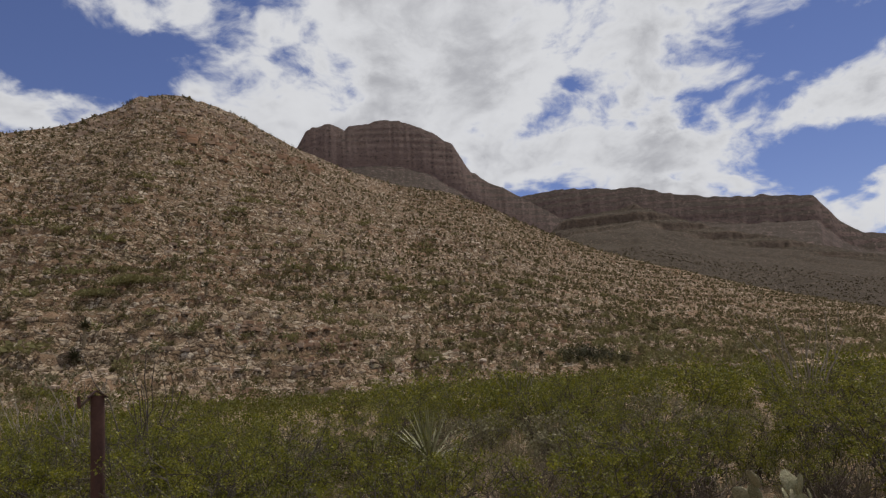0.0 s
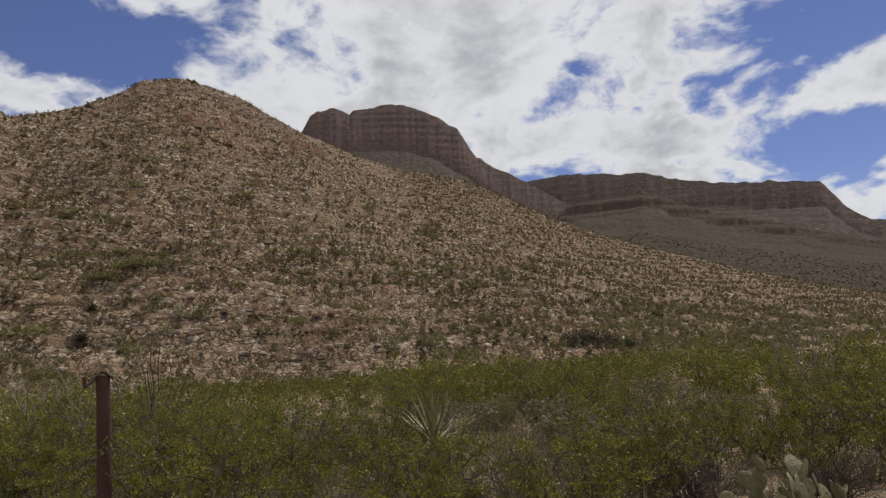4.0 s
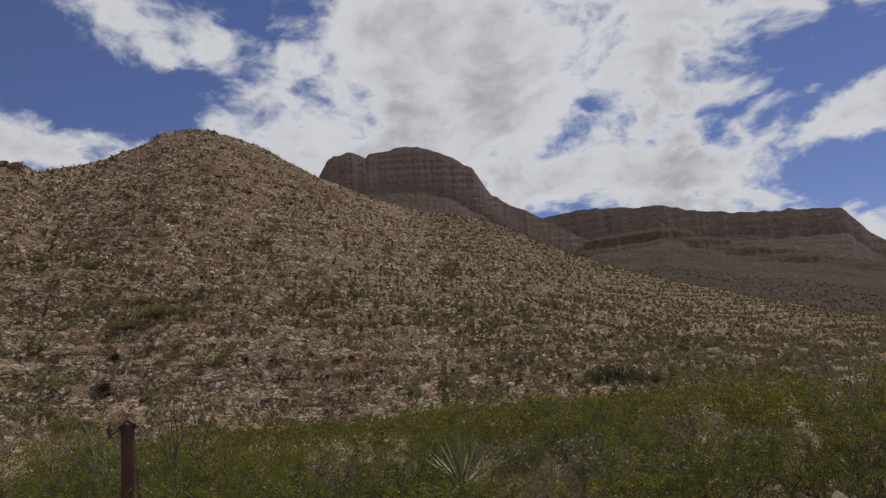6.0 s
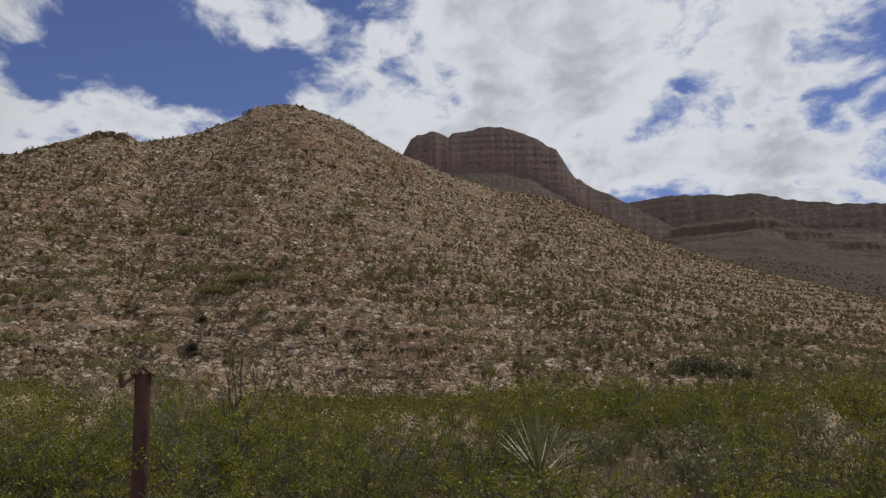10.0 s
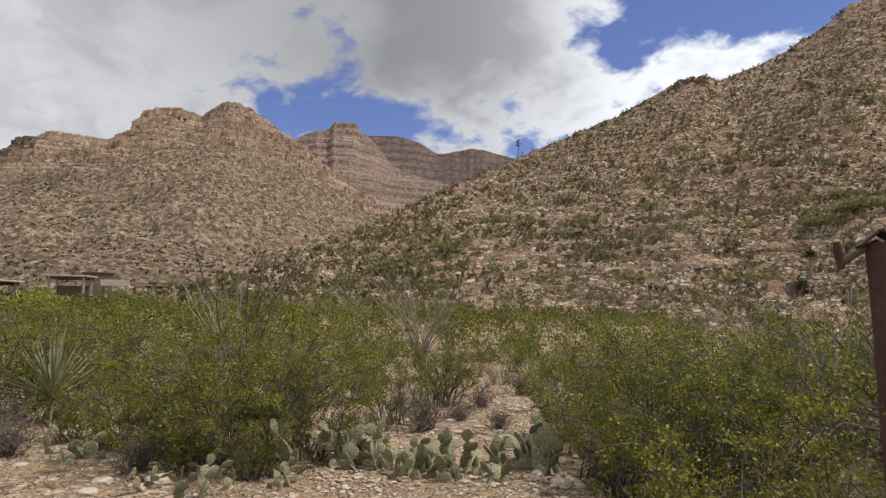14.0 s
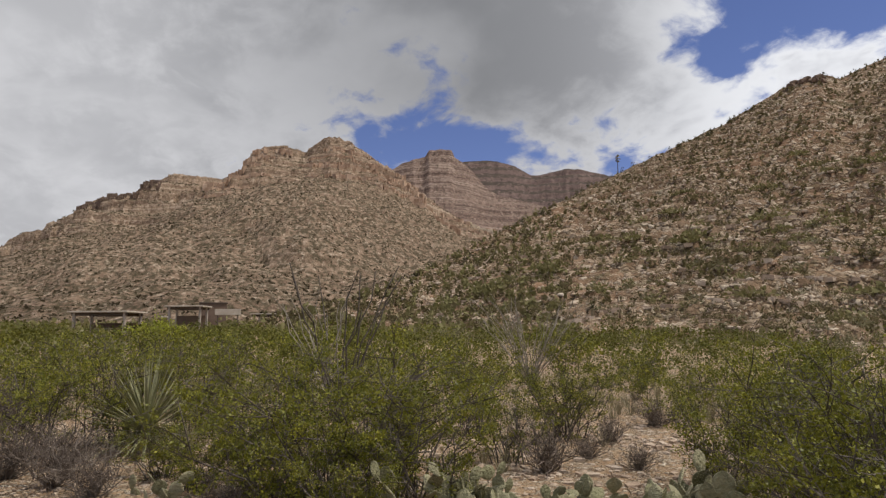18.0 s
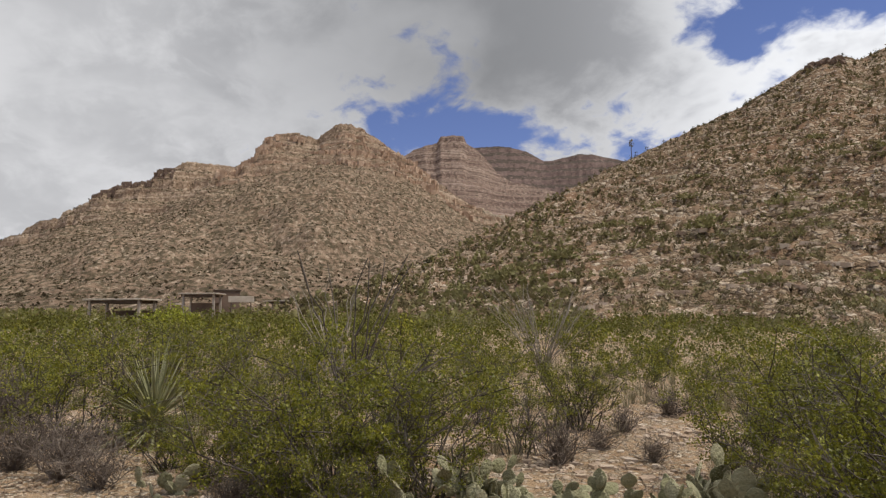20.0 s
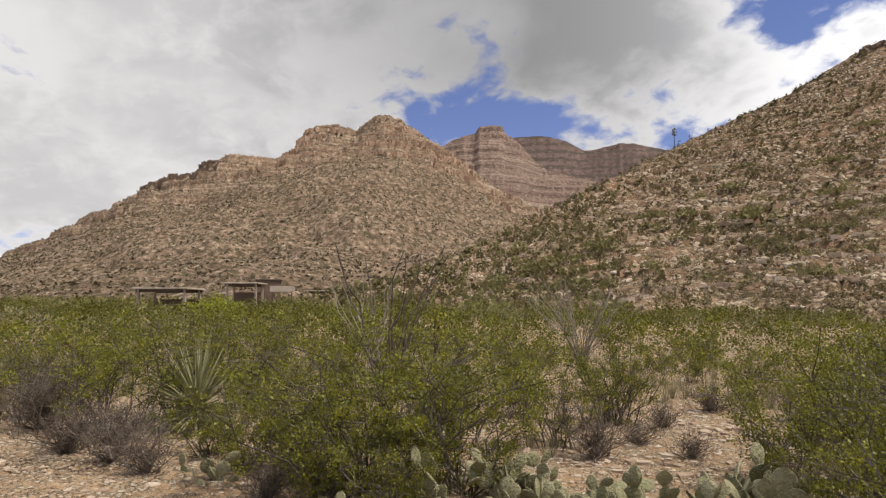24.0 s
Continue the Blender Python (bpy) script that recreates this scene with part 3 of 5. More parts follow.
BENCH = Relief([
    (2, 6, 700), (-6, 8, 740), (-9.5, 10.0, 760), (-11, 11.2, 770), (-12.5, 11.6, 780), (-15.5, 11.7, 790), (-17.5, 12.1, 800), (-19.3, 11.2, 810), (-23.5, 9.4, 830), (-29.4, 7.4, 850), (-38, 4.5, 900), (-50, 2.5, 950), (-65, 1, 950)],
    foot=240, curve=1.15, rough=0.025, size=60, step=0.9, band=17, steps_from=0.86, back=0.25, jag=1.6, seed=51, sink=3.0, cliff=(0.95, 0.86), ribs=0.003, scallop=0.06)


def ground_height(x, y):
    return 0.10 * fbm(x / 5.0, y / 5.0, 4, 71) * np.clip((np.hypot(x + 1.4, y - 1.6) - 2) / 4, 0.1, 1) - 0.02 - 0.25 * np.clip((-x - 0.4) / 3.6, 0, 1) + 0.03 * np.clip(-x - 18, 0, 70) - 0.03 * np.clip(y - 8, 0, 45) * np.clip((x + 30) / 20, 0, 1)


def build_ground():
    na, nr = 320, 210
    a = np.linspace(0, 2 * np.pi, na, endpoint=False)
    r = np.concatenate([[0.02], 0.4 * (4600 / 0.4) ** np.linspace(0, 1, nr - 1)])
    rr, aa = np.meshgrid(r, a, indexing="ij")
    x, y = -1.4 + np.cos(aa) * rr, 1.6 + np.sin(aa) * rr
    z = ground_height(x, y) + 0.02 * fbm(x * 2.1, y * 2.1, 3, 72) * (rr < 30)
    v = np.stack([x, y, z], -1).reshape(-1, 3)
    i, j = np.meshgrid(np.arange(nr - 1), np.arange(na), indexing="ij")
    q, p = (i * na + j).ravel(), (i * na + (j + 1) % na).ravel()
    thing("ground", mesh_of("ground", v, np.stack([q, q + na, p + na, p], 1), GRAVEL, True), label="pale stony desert ground with gravel and bare soil", category="ground", kind="structure")


build_ground()
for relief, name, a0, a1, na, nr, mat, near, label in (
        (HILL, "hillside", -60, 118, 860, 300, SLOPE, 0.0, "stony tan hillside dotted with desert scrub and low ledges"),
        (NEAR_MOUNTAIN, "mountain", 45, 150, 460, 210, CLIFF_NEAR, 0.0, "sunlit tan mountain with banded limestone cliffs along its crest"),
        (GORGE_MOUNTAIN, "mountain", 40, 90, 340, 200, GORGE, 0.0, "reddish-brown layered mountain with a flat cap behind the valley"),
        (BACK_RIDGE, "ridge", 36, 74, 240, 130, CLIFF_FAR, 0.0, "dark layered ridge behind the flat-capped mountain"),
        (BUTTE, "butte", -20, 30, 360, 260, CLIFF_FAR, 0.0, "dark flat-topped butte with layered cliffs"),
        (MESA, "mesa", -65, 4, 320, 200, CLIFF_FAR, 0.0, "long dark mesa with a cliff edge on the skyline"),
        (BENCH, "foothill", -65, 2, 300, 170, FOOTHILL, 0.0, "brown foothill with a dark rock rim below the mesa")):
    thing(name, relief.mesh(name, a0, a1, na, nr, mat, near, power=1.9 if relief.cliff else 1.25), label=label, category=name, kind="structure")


def scatter_mesh(name, places, templates, sizes, g, mat, face=False):
    """Many small shapes in one mesh: each a turned, scaled template at its place."""
    vs, fs, base = [], [], 0
    which = g.integers(0, len(templates), len(places))
    for k, (tv, tf) in enumerate(templates):
        sel = np.where(which == k)[0]
        if not len(sel):
            continue
        th = g.uniform(0, 2 * np.pi, len(sel))
        if face:
            th = np.arctan2(places[sel, 1], places[sel, 0]) + np.pi / 2 + g.normal(0, 0.3, len(sel))
        c, s = np.cos(th), np.sin(th)
        sz = sizes[sel]
        x = tv[None, :, 0] * c[:, None] - tv[None, :, 1] * s[:, None]
        y = tv[None, :, 0] * s[:, None] + tv[None, :, 1] * c[:, None]
        z = np.repeat(tv[None, :, 2], len(sel), 0)
        v = np.stack([x, y, z], -1) * sz[:, None, None] + places[sel][:, None, :]
        vs.append(v.reshape(-1, 3))
        f = tf[None] + (base + np.arange(len(sel)) * len(tv))[:, None, None]
        fs.append(f.reshape(-1, tf.shape[1]))
        base += len(sel) * len(tv)
    return mesh_of(name, np.concatenate(vs), np.concatenate(fs), mat)


def leafy(count, g, leaf=0.2, dome=(1.0, 0.8), hollow=0.5, wide=0.5):
    """A template: small leaf quads through a dome one metre across."""
    d = g.normal(size=(count, 3))
    d[:, 2] = np.abs(d[:, 2])
    d /= np.linalg.norm(d, axis=1)[:, None]
    c = d * (g.uniform(hollow, 1, count) ** 0.6)[:, None] * np.array([dome[0] / 2, dome[0] / 2, dome[1]])
    u = g.normal(size=(count, 3)) + d * 1.2
    u /= np.linalg.norm(u, axis=1)[:, None]
    w = np.cross(u, g.normal(size=(count, 3)))
    w /= np.linalg.norm(w, axis=1)[:, None]
    s = leaf * g.uniform(0.6, 1.3, count)[:, None]
    v = np.stack([c - u * s / 2, c + w * s * wide / 2, c + u * s / 2, c - w * s * wide / 2], 1).reshape(-1, 3)
    return v, np.arange(count * 4).reshape(-1, 4)


def stone(g, flat=0.6):
    """A template: an angular stone."""
    bm = bmesh.new()
    bmesh.ops.create_icosphere(bm, subdivisions=1, radius=0.5)
    v = np.array([p.co[:] for p in bm.verts])
    f = np.array([[p.index for p in q.verts] for q in bm.faces])
    bm.free()
    v = v * g.uniform(0.75, 1.25, v.shape) * np.array([1.2, 0.9, flat])
    return np.sign(v) * np.minimum(np.abs(v), [0.5, 0.38, 0.25]), f


def slab(g):
    """A template: a broken ledge block, long across the slope, with an overhanging front."""
    k = np.array([(x, y, z) for z in (0, 1) for x, y in ((-1, -1), (0, -1.15), (1, -1), (1, 1), (-1, 1))], float)
    k = k * [0.5, 0.3, 0.26] + g.uniform(-0.09, 0.09, k.shape)
    k[5:, :2] *= g.uniform(0.9, 1.12)
    k[:5, 2] -= 0.2
    return k, np.array([(0, 1, 6), (0, 6, 5), (1, 2, 7), (1, 7, 6), (2, 3, 8), (2, 8, 7), (3, 4, 9), (3, 9, 8), (4, 0, 5), (4, 5, 9), (5, 6, 7), (5, 7, 8), (5, 8, 9)])


gt = np.random.default_rng(5)
SCRUBS = [leafy(26, gt, 0.27, (0.9, 0.8), 0.1, 0.6) for _ in range(6)]
FAR_SCRUBS = [leafy(9, gt, 0.44, (0.75, 0.85), 0.1, 0.8) for _ in range(6)]
TINY_SCRUBS = [leafy(5, gt, 0.75, (1.0, 0.7), 0.2, 0.85) for _ in range(6)]
BUSHES = [leafy(70, gt, 0.17, (1.0, 0.62), 0.15, 0.6) for _ in range(5)]
STONES = [stone(gt, 0.5) for _ in range(8)]
PEBBLES = [slab(gt) for _ in range(8)]
SLABS = [slab(gt) for _ in range(8)]

p, g = HILL.scatter(9000, -45, 100, 0.0, 0.38, 3)
p = p[(fbm(p[:, 0] / 7, p[:, 1] / 7, 3, 201) > -0.62) & ((p[:, 0] > -1.1 * p[:, 1]) | (g.uniform(0, 1, len(p)) > 0.5))]
thing("hill_scrub", scatter_mesh("hill_scrub", p - [0, 0, 0.05], SCRUBS, 0.38 + 0.55 * g.uniform(0, 1, len(p)) ** 1.5 + 0.6 * (g.uniform(0, 1, len(p)) > 0.94), g, SCRUB), label="brown-green desert scrub scattered over the lower hillside", category="scrub", kind="stuff")
p, g = HILL.scatter(26000, -45, 95, 0.3, 1.0, 13)
p = p[(fbm(p[:, 0] / 9, p[:, 1] / 9, 3, 202) > -0.62) & ((p[:, 0] > -1.1 * p[:, 1]) | (g.uniform(0, 1, len(p)) > 0.4))]
thing("upper_hill_scrub", scatter_mesh("upper_hill_scrub", p - [0, 0, 0.05], FAR_SCRUBS, np.interp(np.hypot(p[:, 0], p[:, 1]), [70, 190], [1.0, 0.72]) * (0.45 + 0.6 * g.uniform(0, 1, len(p)) ** 1.4) + 0.6 * (g.uniform(0, 1, len(p)) > 0.96), g, SCRUB), label="brown-green desert scrub scattered up to the hill's crest", category="scrub", kind="stuff")
# extra scrub that darkens this flank in place of a cloud's shadow
p, g = HILL.scatter(7500, -45, 3, 0.0, 1.0, 27)
thing("flank_scrub", scatter_mesh("flank_scrub", p - [0, 0, 0.05], FAR_SCRUBS, 0.5 + 0.7 * g.uniform(0, 1, len(p)) ** 1.4, g, SCRUB), label="brown-green scrub thickened to darken the hill's cloud-shaded lower flank", category="scrub", kind="stuff")
p, g = HILL.scatter(900, -45, -13, 0.0, 0.35, 28)
thing("flank_bushes", scatter_mesh("flank_bushes", p - [0, 0, 0.1], BUSHES, g.uniform(0.9, 1.8, len(p)), g, GREENSCRUB), label="olive bushes spreading over the hill's lower flank", category="bushes", kind="stuff")
p, g = HILL.scatter(170, -15, 75, 0.975, 1.0, 23)
thing("crest_scrub", scatter_mesh("crest_scrub", p - [0, 0, 0.1], SCRUBS, g.uniform(0.5, 1.3, len(p)), g, SHAGGY), label="dark shrubs standing along the hill's crest", category="scrub", kind="stuff")
p, g = HILL.scatter(6500, -45, 100, 0.0, 0.95, 8)
thing("hill_stones", scatter_mesh("hill_stones", p, STONES, 0.25 + 0.75 * g.uniform(0, 1, len(p)) ** 3, g, ROCK), label="pale limestone stones lying on the hillside", category="stones", kind="stuff")
p, g = HILL.scatter(75000, -40, 100, 0.04, 0.7, 9)
lev = (p[:, 2] + 1.5 * fbm(p[:, 0] / 22, p[:, 1] / 22, 3, 90) + 0.25 * fbm(p[:, 0] / 2.5, p[:, 1] / 2.5, 2, 91)) / 2.1
p = p[((lev - np.floor(lev)) < 0.075) & (fbm(p[:, 0] / 14, p[:, 1] / 14, 2, 95) > -0.12)]
thing("ledge_rocks", scatter_mesh("ledge_rocks", p - [0, 0, 0.05], SLABS, 0.3 + 0.65 * g.uniform(0, 1, len(p)) ** 2, g, ROCK, face=True), label="broken pale limestone ledges along the slope", category="rocks", kind="stuff")
p, g = HILL.scatter(330, -35, 95, 0.0, 0.5, 16)
thing("hill_bushes", scatter_mesh("hill_bushes", p - [0, 0, 0.1], BUSHES, g.uniform(1.1, 2.3, len(p)), g, GREENSCRUB), label="larger olive bushes scattered over the lower hillside", category="bushes", kind="stuff")
p, g = HILL.scatter(260, -35, 95, 0.0, 0.45, 17)
thing("hill_grey_bushes", scatter_mesh("hill_grey_bushes", p - [0, 0, 0.1], BUSHES, g.uniform(0.9, 1.9, len(p)), g, GREYLEAF), label="grey leafless bushes scattered over the lower hillside", category="bushes", kind="stuff")
p, g = HILL.scatter(320, 14, 31, 0.90, 0.965, 18)
thing("cap_ledge", scatter_mesh("cap_ledge", p, SLABS, g.uniform(0.5, 1.4, len(p)), g, ROCK, face=True), label="pale broken cap rock ringing the hill's top", category="rocks", kind="stuff")
p, g = HILL.scatter(1900, -13, 20, 0.09, 0.19, 19)
p = p[fbm(p[:, 0] / 6, p[:, 1] / 6, 2, 203) > -0.1]
thing("red_ledge", scatter_mesh("red_ledge", p, SLABS, 0.2 + 0.5 * g.uniform(0, 1, len(p)) ** 2, g, REDROCK, face=True), label="broken reddish rock ledge at the foot of the hill", category="rocks", kind="stuff")
q = [HILL.scatter(n, a - 2.2, a + 2.2, t0, t1, 40 + n)[0] for n, a, t0, t1 in ((46, 21.0, 0.74, 0.82), (44, 12.5, 0.85, 0.94), (26, 17.0, 0.78, 0.86))]
p = np.concatenate(q)
thing("hill_outcrop", scatter_mesh("hill_outcrop", p, SLABS, g.uniform(0.6, 1.9, len(p)), g, REDROCK, face=True), label="dark reddish rock outcrops on the upper hillside", category="rocks", kind="stuff")
p, g = NEAR_MOUNTAIN.scatter(420, 63.6, 66.8, 0.93, 0.995, 20)
thing("pale_scree", scatter_mesh("pale_scree", p, SLABS, g.uniform(2.0, 4.5, len(p)), g, PALEROCK, face=True), label="pale scree on the mountain's flank above the valley", category="rocks", kind="stuff")
p, g = NEAR_MOUNTAIN.scatter(32000, 62, 118, 0.0, 0.95, 14)
thing("mountain_scrub", scatter_mesh("mountain_scrub", p - [0, 0, 0.2], TINY_SCRUBS, g.uniform(0.4, 1.0, len(p)), g, SCRUB_FAR), label="small dark shrubs dotted over the mountain's lower slopes", category="scrub", kind="stuff")
def block(g):
    """A template: a tall cliff block."""
    v, f = slab(g)
    return v * [0.8, 1.2, 2.6] - [0, 0, 0.3], f


BLOCKS = [block(gt) for _ in range(8)]
p, g = NEAR_MOUNTAIN.scatter(5200, 64, 90, 0.70, 0.955, 24)
lev = (p[:, 2] + 5 * fbm(p[:, 0] / 60, p[:, 1] / 60, 2, 96)) / 11.0
p = p[((lev - np.floor(lev)) < 0.30) & (fbm(p[:, 0] / 40, p[:, 1] / 40, 2, 97) > -0.35)]
thing("crest_cliffs", scatter_mesh("crest_cliffs", p, BLOCKS, g.uniform(1.6, 4.6, len(p)), g, CRESTROCK, face=True), label="broken tan limestone cliffs below the mountain's crest", category="rocks", kind="stuff")
p, g = NEAR_MOUNTAIN.scatter(420, 93.5, 99.5, 0.86, 0.99, 26)
thing("shoulder_crags", scatter_mesh("shoulder_crags", p, BLOCKS, g.uniform(1.5, 4.0, len(p)), g, CRAG, face=True), label="dark weathered crags on the mountain's shoulder", category="rocks", kind="stuff")
p, g = HILL.scatter(150, -10, 85, 0.03, 0.7, 25)
thing("hill_brush", scatter_mesh("hill_brush", p - [0, 0, 0.1], [leafy(150, gt, 0.11, (1.0, 0.22), 0.05, 0.6) for _ in range(4)], g.uniform(1.8, 5.5, len(p)), g, GREENSCRUB), label="low spreading olive brush in patches on the hillside", category="brush", kind="stuff")
p, g = BENCH.scatter(8000, -45, 0, 0.0, 0.6, 15)
thing("foothill_scrub", scatter_mesh("foothill_scrub", p - [0, 0, 0.2], TINY_SCRUBS, g.uniform(0.6, 1.5, len(p)), g, SCRUB_FAR), label="dark scrub covering the foothill below the mesa", category="scrub", kind="stuff")

# the rock outcrop on the crest
ga = np.random.default_rng(44)
for k in range(9):
    az = 37.0 + 2.2 * k / 8
    r = 136.5 + ga.uniform(-1.0, 0.5)
    h = float(HILL.height(np.array([az]), np.array([r]))[0])
    v, f = STONES[k % 8]
    thing("crag", mesh_of("crag", v * [1.0, 1.0, 1.5], f, CRAG), (-math.sin(radians(az)) * r, math.cos(radians(az)) * r, h + 0.1), float(ga.uniform(0, 360)), float(ga.uniform(1.2, 2.2)), label="dark weathered rock crag on the hill's crest", category="rock", group="crags on the crest")

# ---- plants of the flat ----


def tube(points, radii, sides=5):
    """A bent, tapered stem as verts and quads."""
    pts = np.asarray(points, float)
    t = np.gradient(pts, axis=0)
    t /= np.linalg.norm(t, axis=1)[:, None] + 1e-9
    ref = np.array([0.31, 0.95, 0.05])
    u = np.cross(t, ref)
    u /= np.linalg.norm(u, axis=1)[:, None] + 1e-9
    w = np.cross(t, u)
    a = np.linspace(0, 2 * np.pi, sides, endpoint=False)
    ring = np.cos(a)[None, :, None] * u[:, None] + np.sin(a)[None, :, None] * w[:, None]
    v = pts[:, None] + ring * np.asarray(radii, float)[:, None, None]
    n = len(pts)
    i, j = np.meshgrid(np.arange(n - 1), np.arange(sides), indexing="ij")
    q, p = (i * sides + j).ravel(), (i * sides + (j + 1) % sides).ravel()
    return v.reshape(-1, 3), np.stack([q, p, p + sides, q + sides], 1)


def joined(pieces):
    vs, fs, b = [], [], 0
    for v, f in pieces:
        vs.append(v)
        fs.append(f + b)
        b += len(v)
    return np.concatenate(vs), np.concatenate(fs)


def bush_shapes(g, height, spread, stems, leaves, leaf, low=0.25, sides=4, clump=12, twigs=0):
    """A many-stemmed bush: bare crooked stems that fork, and small leaves along their upper halves."""
    wood, tips = [], []
    for k in range(stems):
        a, lean = g.uniform(0, 2 * np.pi), spread * g.uniform(0.25, 1.0)
        n = 6
        s = np.linspace(0, 1, n)
        h = height * g.uniform(0.7, 1.05)
        p = np.stack([np.cos(a) * lean * s ** 1.1, np.sin(a) * lean * s ** 1.1, h * s ** 0.9], 1) + np.concatenate([[[0, 0, 0]], g.normal(0, 0.055, (n - 1, 3))]) * height
        p[:, :2] += g.normal(0, 0.13, 2) * spread
        wood.append(tube(p, np.linspace(0.011, 0.003, n), sides))
        for b in range(7):
            i = g.integers(0 if b < 3 else 1, n - 1)
            q0 = p[i] + (p[i + 1] - p[i]) * g.uniform()
            d = (p[i + 1] - p[i]) / np.linalg.norm(p[i + 1] - p[i]) + g.normal(0, 0.55, 3)
            d[2] = abs(d[2]) * 0.6 if b > 1 else abs(d[2]) * 0.15 - 0.08
            d /= np.linalg.norm(d)
            L = height * g.uniform(0.18, 0.36)
            q = np.stack([q0, q0 + d * L * 0.5 + g.normal(0, 0.02, 3), q0 + d * L + g.normal(0, 0.03, 3)])
            wood.append(tube(q, [0.006, 0.004, 0.002], 3))
            tips.append(q)
            for c in range(twigs):
                e = q[1] + (q[2] - q[1]) * g.uniform(-0.6, 0.8)
                wood.append(tube(np.stack([e, e + g.normal(0, 0.05, 3) + [0, 0, 0.03], e + g.normal(0, 0.08, 3) + [0, 0, 0.07]]), [0.0035, 0.0025, 0.0015], 3))
        tips.append(p[-3:])
    wv, wf = joined([(v, f) for v, f in wood])
    segs = np.array(tips)
    lumps = max(leaves // clump, 1)
    k = g.integers(0, len(segs), lumps)
    t = g.uniform(0.1, 1.05, lumps)[:, None] * 2
    i = np.minimum(t.astype(int), 1)[:, 0]
    c = segs[k, i] + (segs[k, i + 1] - segs[k, i]) * (t - i[:, None]) + g.normal(0, 0.025, (lumps, 3)) * height
    c = np.repeat(c, clump, 0) + g.normal(0, 1, (lumps * clump, 3)) * [leaf * 1.7, leaf * 1.7, leaf * 1.1]
    c = c[c[:, 2] > low * height]
    m = len(c)
    u = g.normal(size=(m, 3)) + [0, 0, 0.6]
    u /= np.linalg.norm(u, axis=1)[:, None]
    w = np.cross(u, g.normal(size=(m, 3)))
    w /= np.linalg.norm(w, axis=1)[:, None]
    s = leaf * g.uniform(0.6, 1.4, m)[:, None]
    lv = np.stack([c - u * s / 2, c + w * s * 0.34, c + u * s / 2, c - w * s * 0.34], 1).reshape(-1, 3)
    return (wv, wf), (lv, np.arange(m * 4).reshape(-1, 4))


def make_bush(name, g, height, spread, stems, leaves, leaf, label, leaf_mat=CREOSOTE, wood_mat=STEM, **kw):
    (wv, wf), (lv, lf) = bush_shapes(g, height, spread, stems, leaves, leaf, **kw)
    ob = thing(name, None, label=label, category="shrub")
    part("woody_base", mesh_of("woody_base", wv, wf, wood_mat), ob)
    part("foliage", mesh_of("foliage", lv, lf, leaf_mat), ob)
    return ob


gb = np.random.default_rng(77)
TEXT = "yellow-green creosote bush with bare crooked lower stems"
KINDS = [make_bush("creosote_bush", gb, h, s, n, l, 0.0245, TEXT, low=0.03, twigs=1, clump=30) for h, s, n, l in
         ((1.3, 1.0, 22, 8200), (1.1, 0.95, 20, 7400), (0.95, 0.9, 17, 6400), (1.4, 1.0, 22, 8200), (1.3, 1.35, 40, 21000))]
MIDDLE = [make_bush("creosote_bush", gb, h, s, 10, 1500, 0.050, "low rounded yellow-green creosote bush", sides=3, low=0.08, clump=22) for h, s in ((1.2, 0.95), (1.0, 0.9), (1.35, 0.9))]
GREY = [make_bush("desert_shrub", gb, h, s, 12, 1500, 0.045, "grey-green desert shrub with pale twigs", GREYLEAF, DEADWOOD, low=0.05) for h, s in ((0.75, 0.6), (0.55, 0.5))]
LOW = [bush_shapes(gb, h, s, 7, 190, 0.115, sides=3, low=0.05, clump=9)[1] for h, s in ((1.05, 0.95), (0.95, 0.95), (0.8, 0.85), (1.15, 0.9))]


def edge(x):
    """Where the brush begins, along x: the bare gravel lies on the near side."""
    return np.interp(x, [-90, -16, -12, -10.5, -8.5, -6.5, -4.6, -3, 1, 2.0, 4, 5, 8, 14], [-75, -6.5, -0.3, 1.9, 3.6, 5.9, 5.6, 4.6, 4.5, 5.9, 6.2, 5.6, 5.0, 4.0])


def clear(x, y):
    return any((x - a) ** 2 + (y - b) ** 2 < r * r for a, b, r in CLEAR)


# bare patches: x, y, radius
CLEAR = [(-14.5, 4.2, 1.0), (-13.3, 2.2, 0.8), (-16.5, 6.0, 1.0), (-19.0, 3.0, 1.2),(-9.6, 8.6, 1.15), (-10.7, 9.5, 1.1), (-8.7, 7.7, 0.8), (-10.6, 6.6, 0.85), (-11.9, 7.5, 0.7), (-13.3, 8.6, 0.7), (-15.4, 11.6, 1.1), (-14.6, 9.3, 0.9), (-16.0, 10.2, 0.7), (-7.6, 6.9, 0.7), (-12.1, 1.3, 0.8), (-13.8, 1.2, 0.8), (-8.3, 6.2, 0.75), (-9.0, 7.0, 0.75), (-12.2, 7.3, 0.7), (-10.6, 7.2, 0.5), (-7.6, 5.3, 0.6), (-0.3, 7.4, 0.5),
         (-10.8, 2.5, 0.8), (-7.2, 6.3, 0.8), (-6.2, 6.8, 0.5), (-2.85, 5.15, 0.65), (2.6, 5.5, 0.9), (-12.5, 4.2, 0.7), (-17.7, 11.2, 0.9), (-16.6, 10.5, 0.6), (5.8, 10.6, 0.7)]
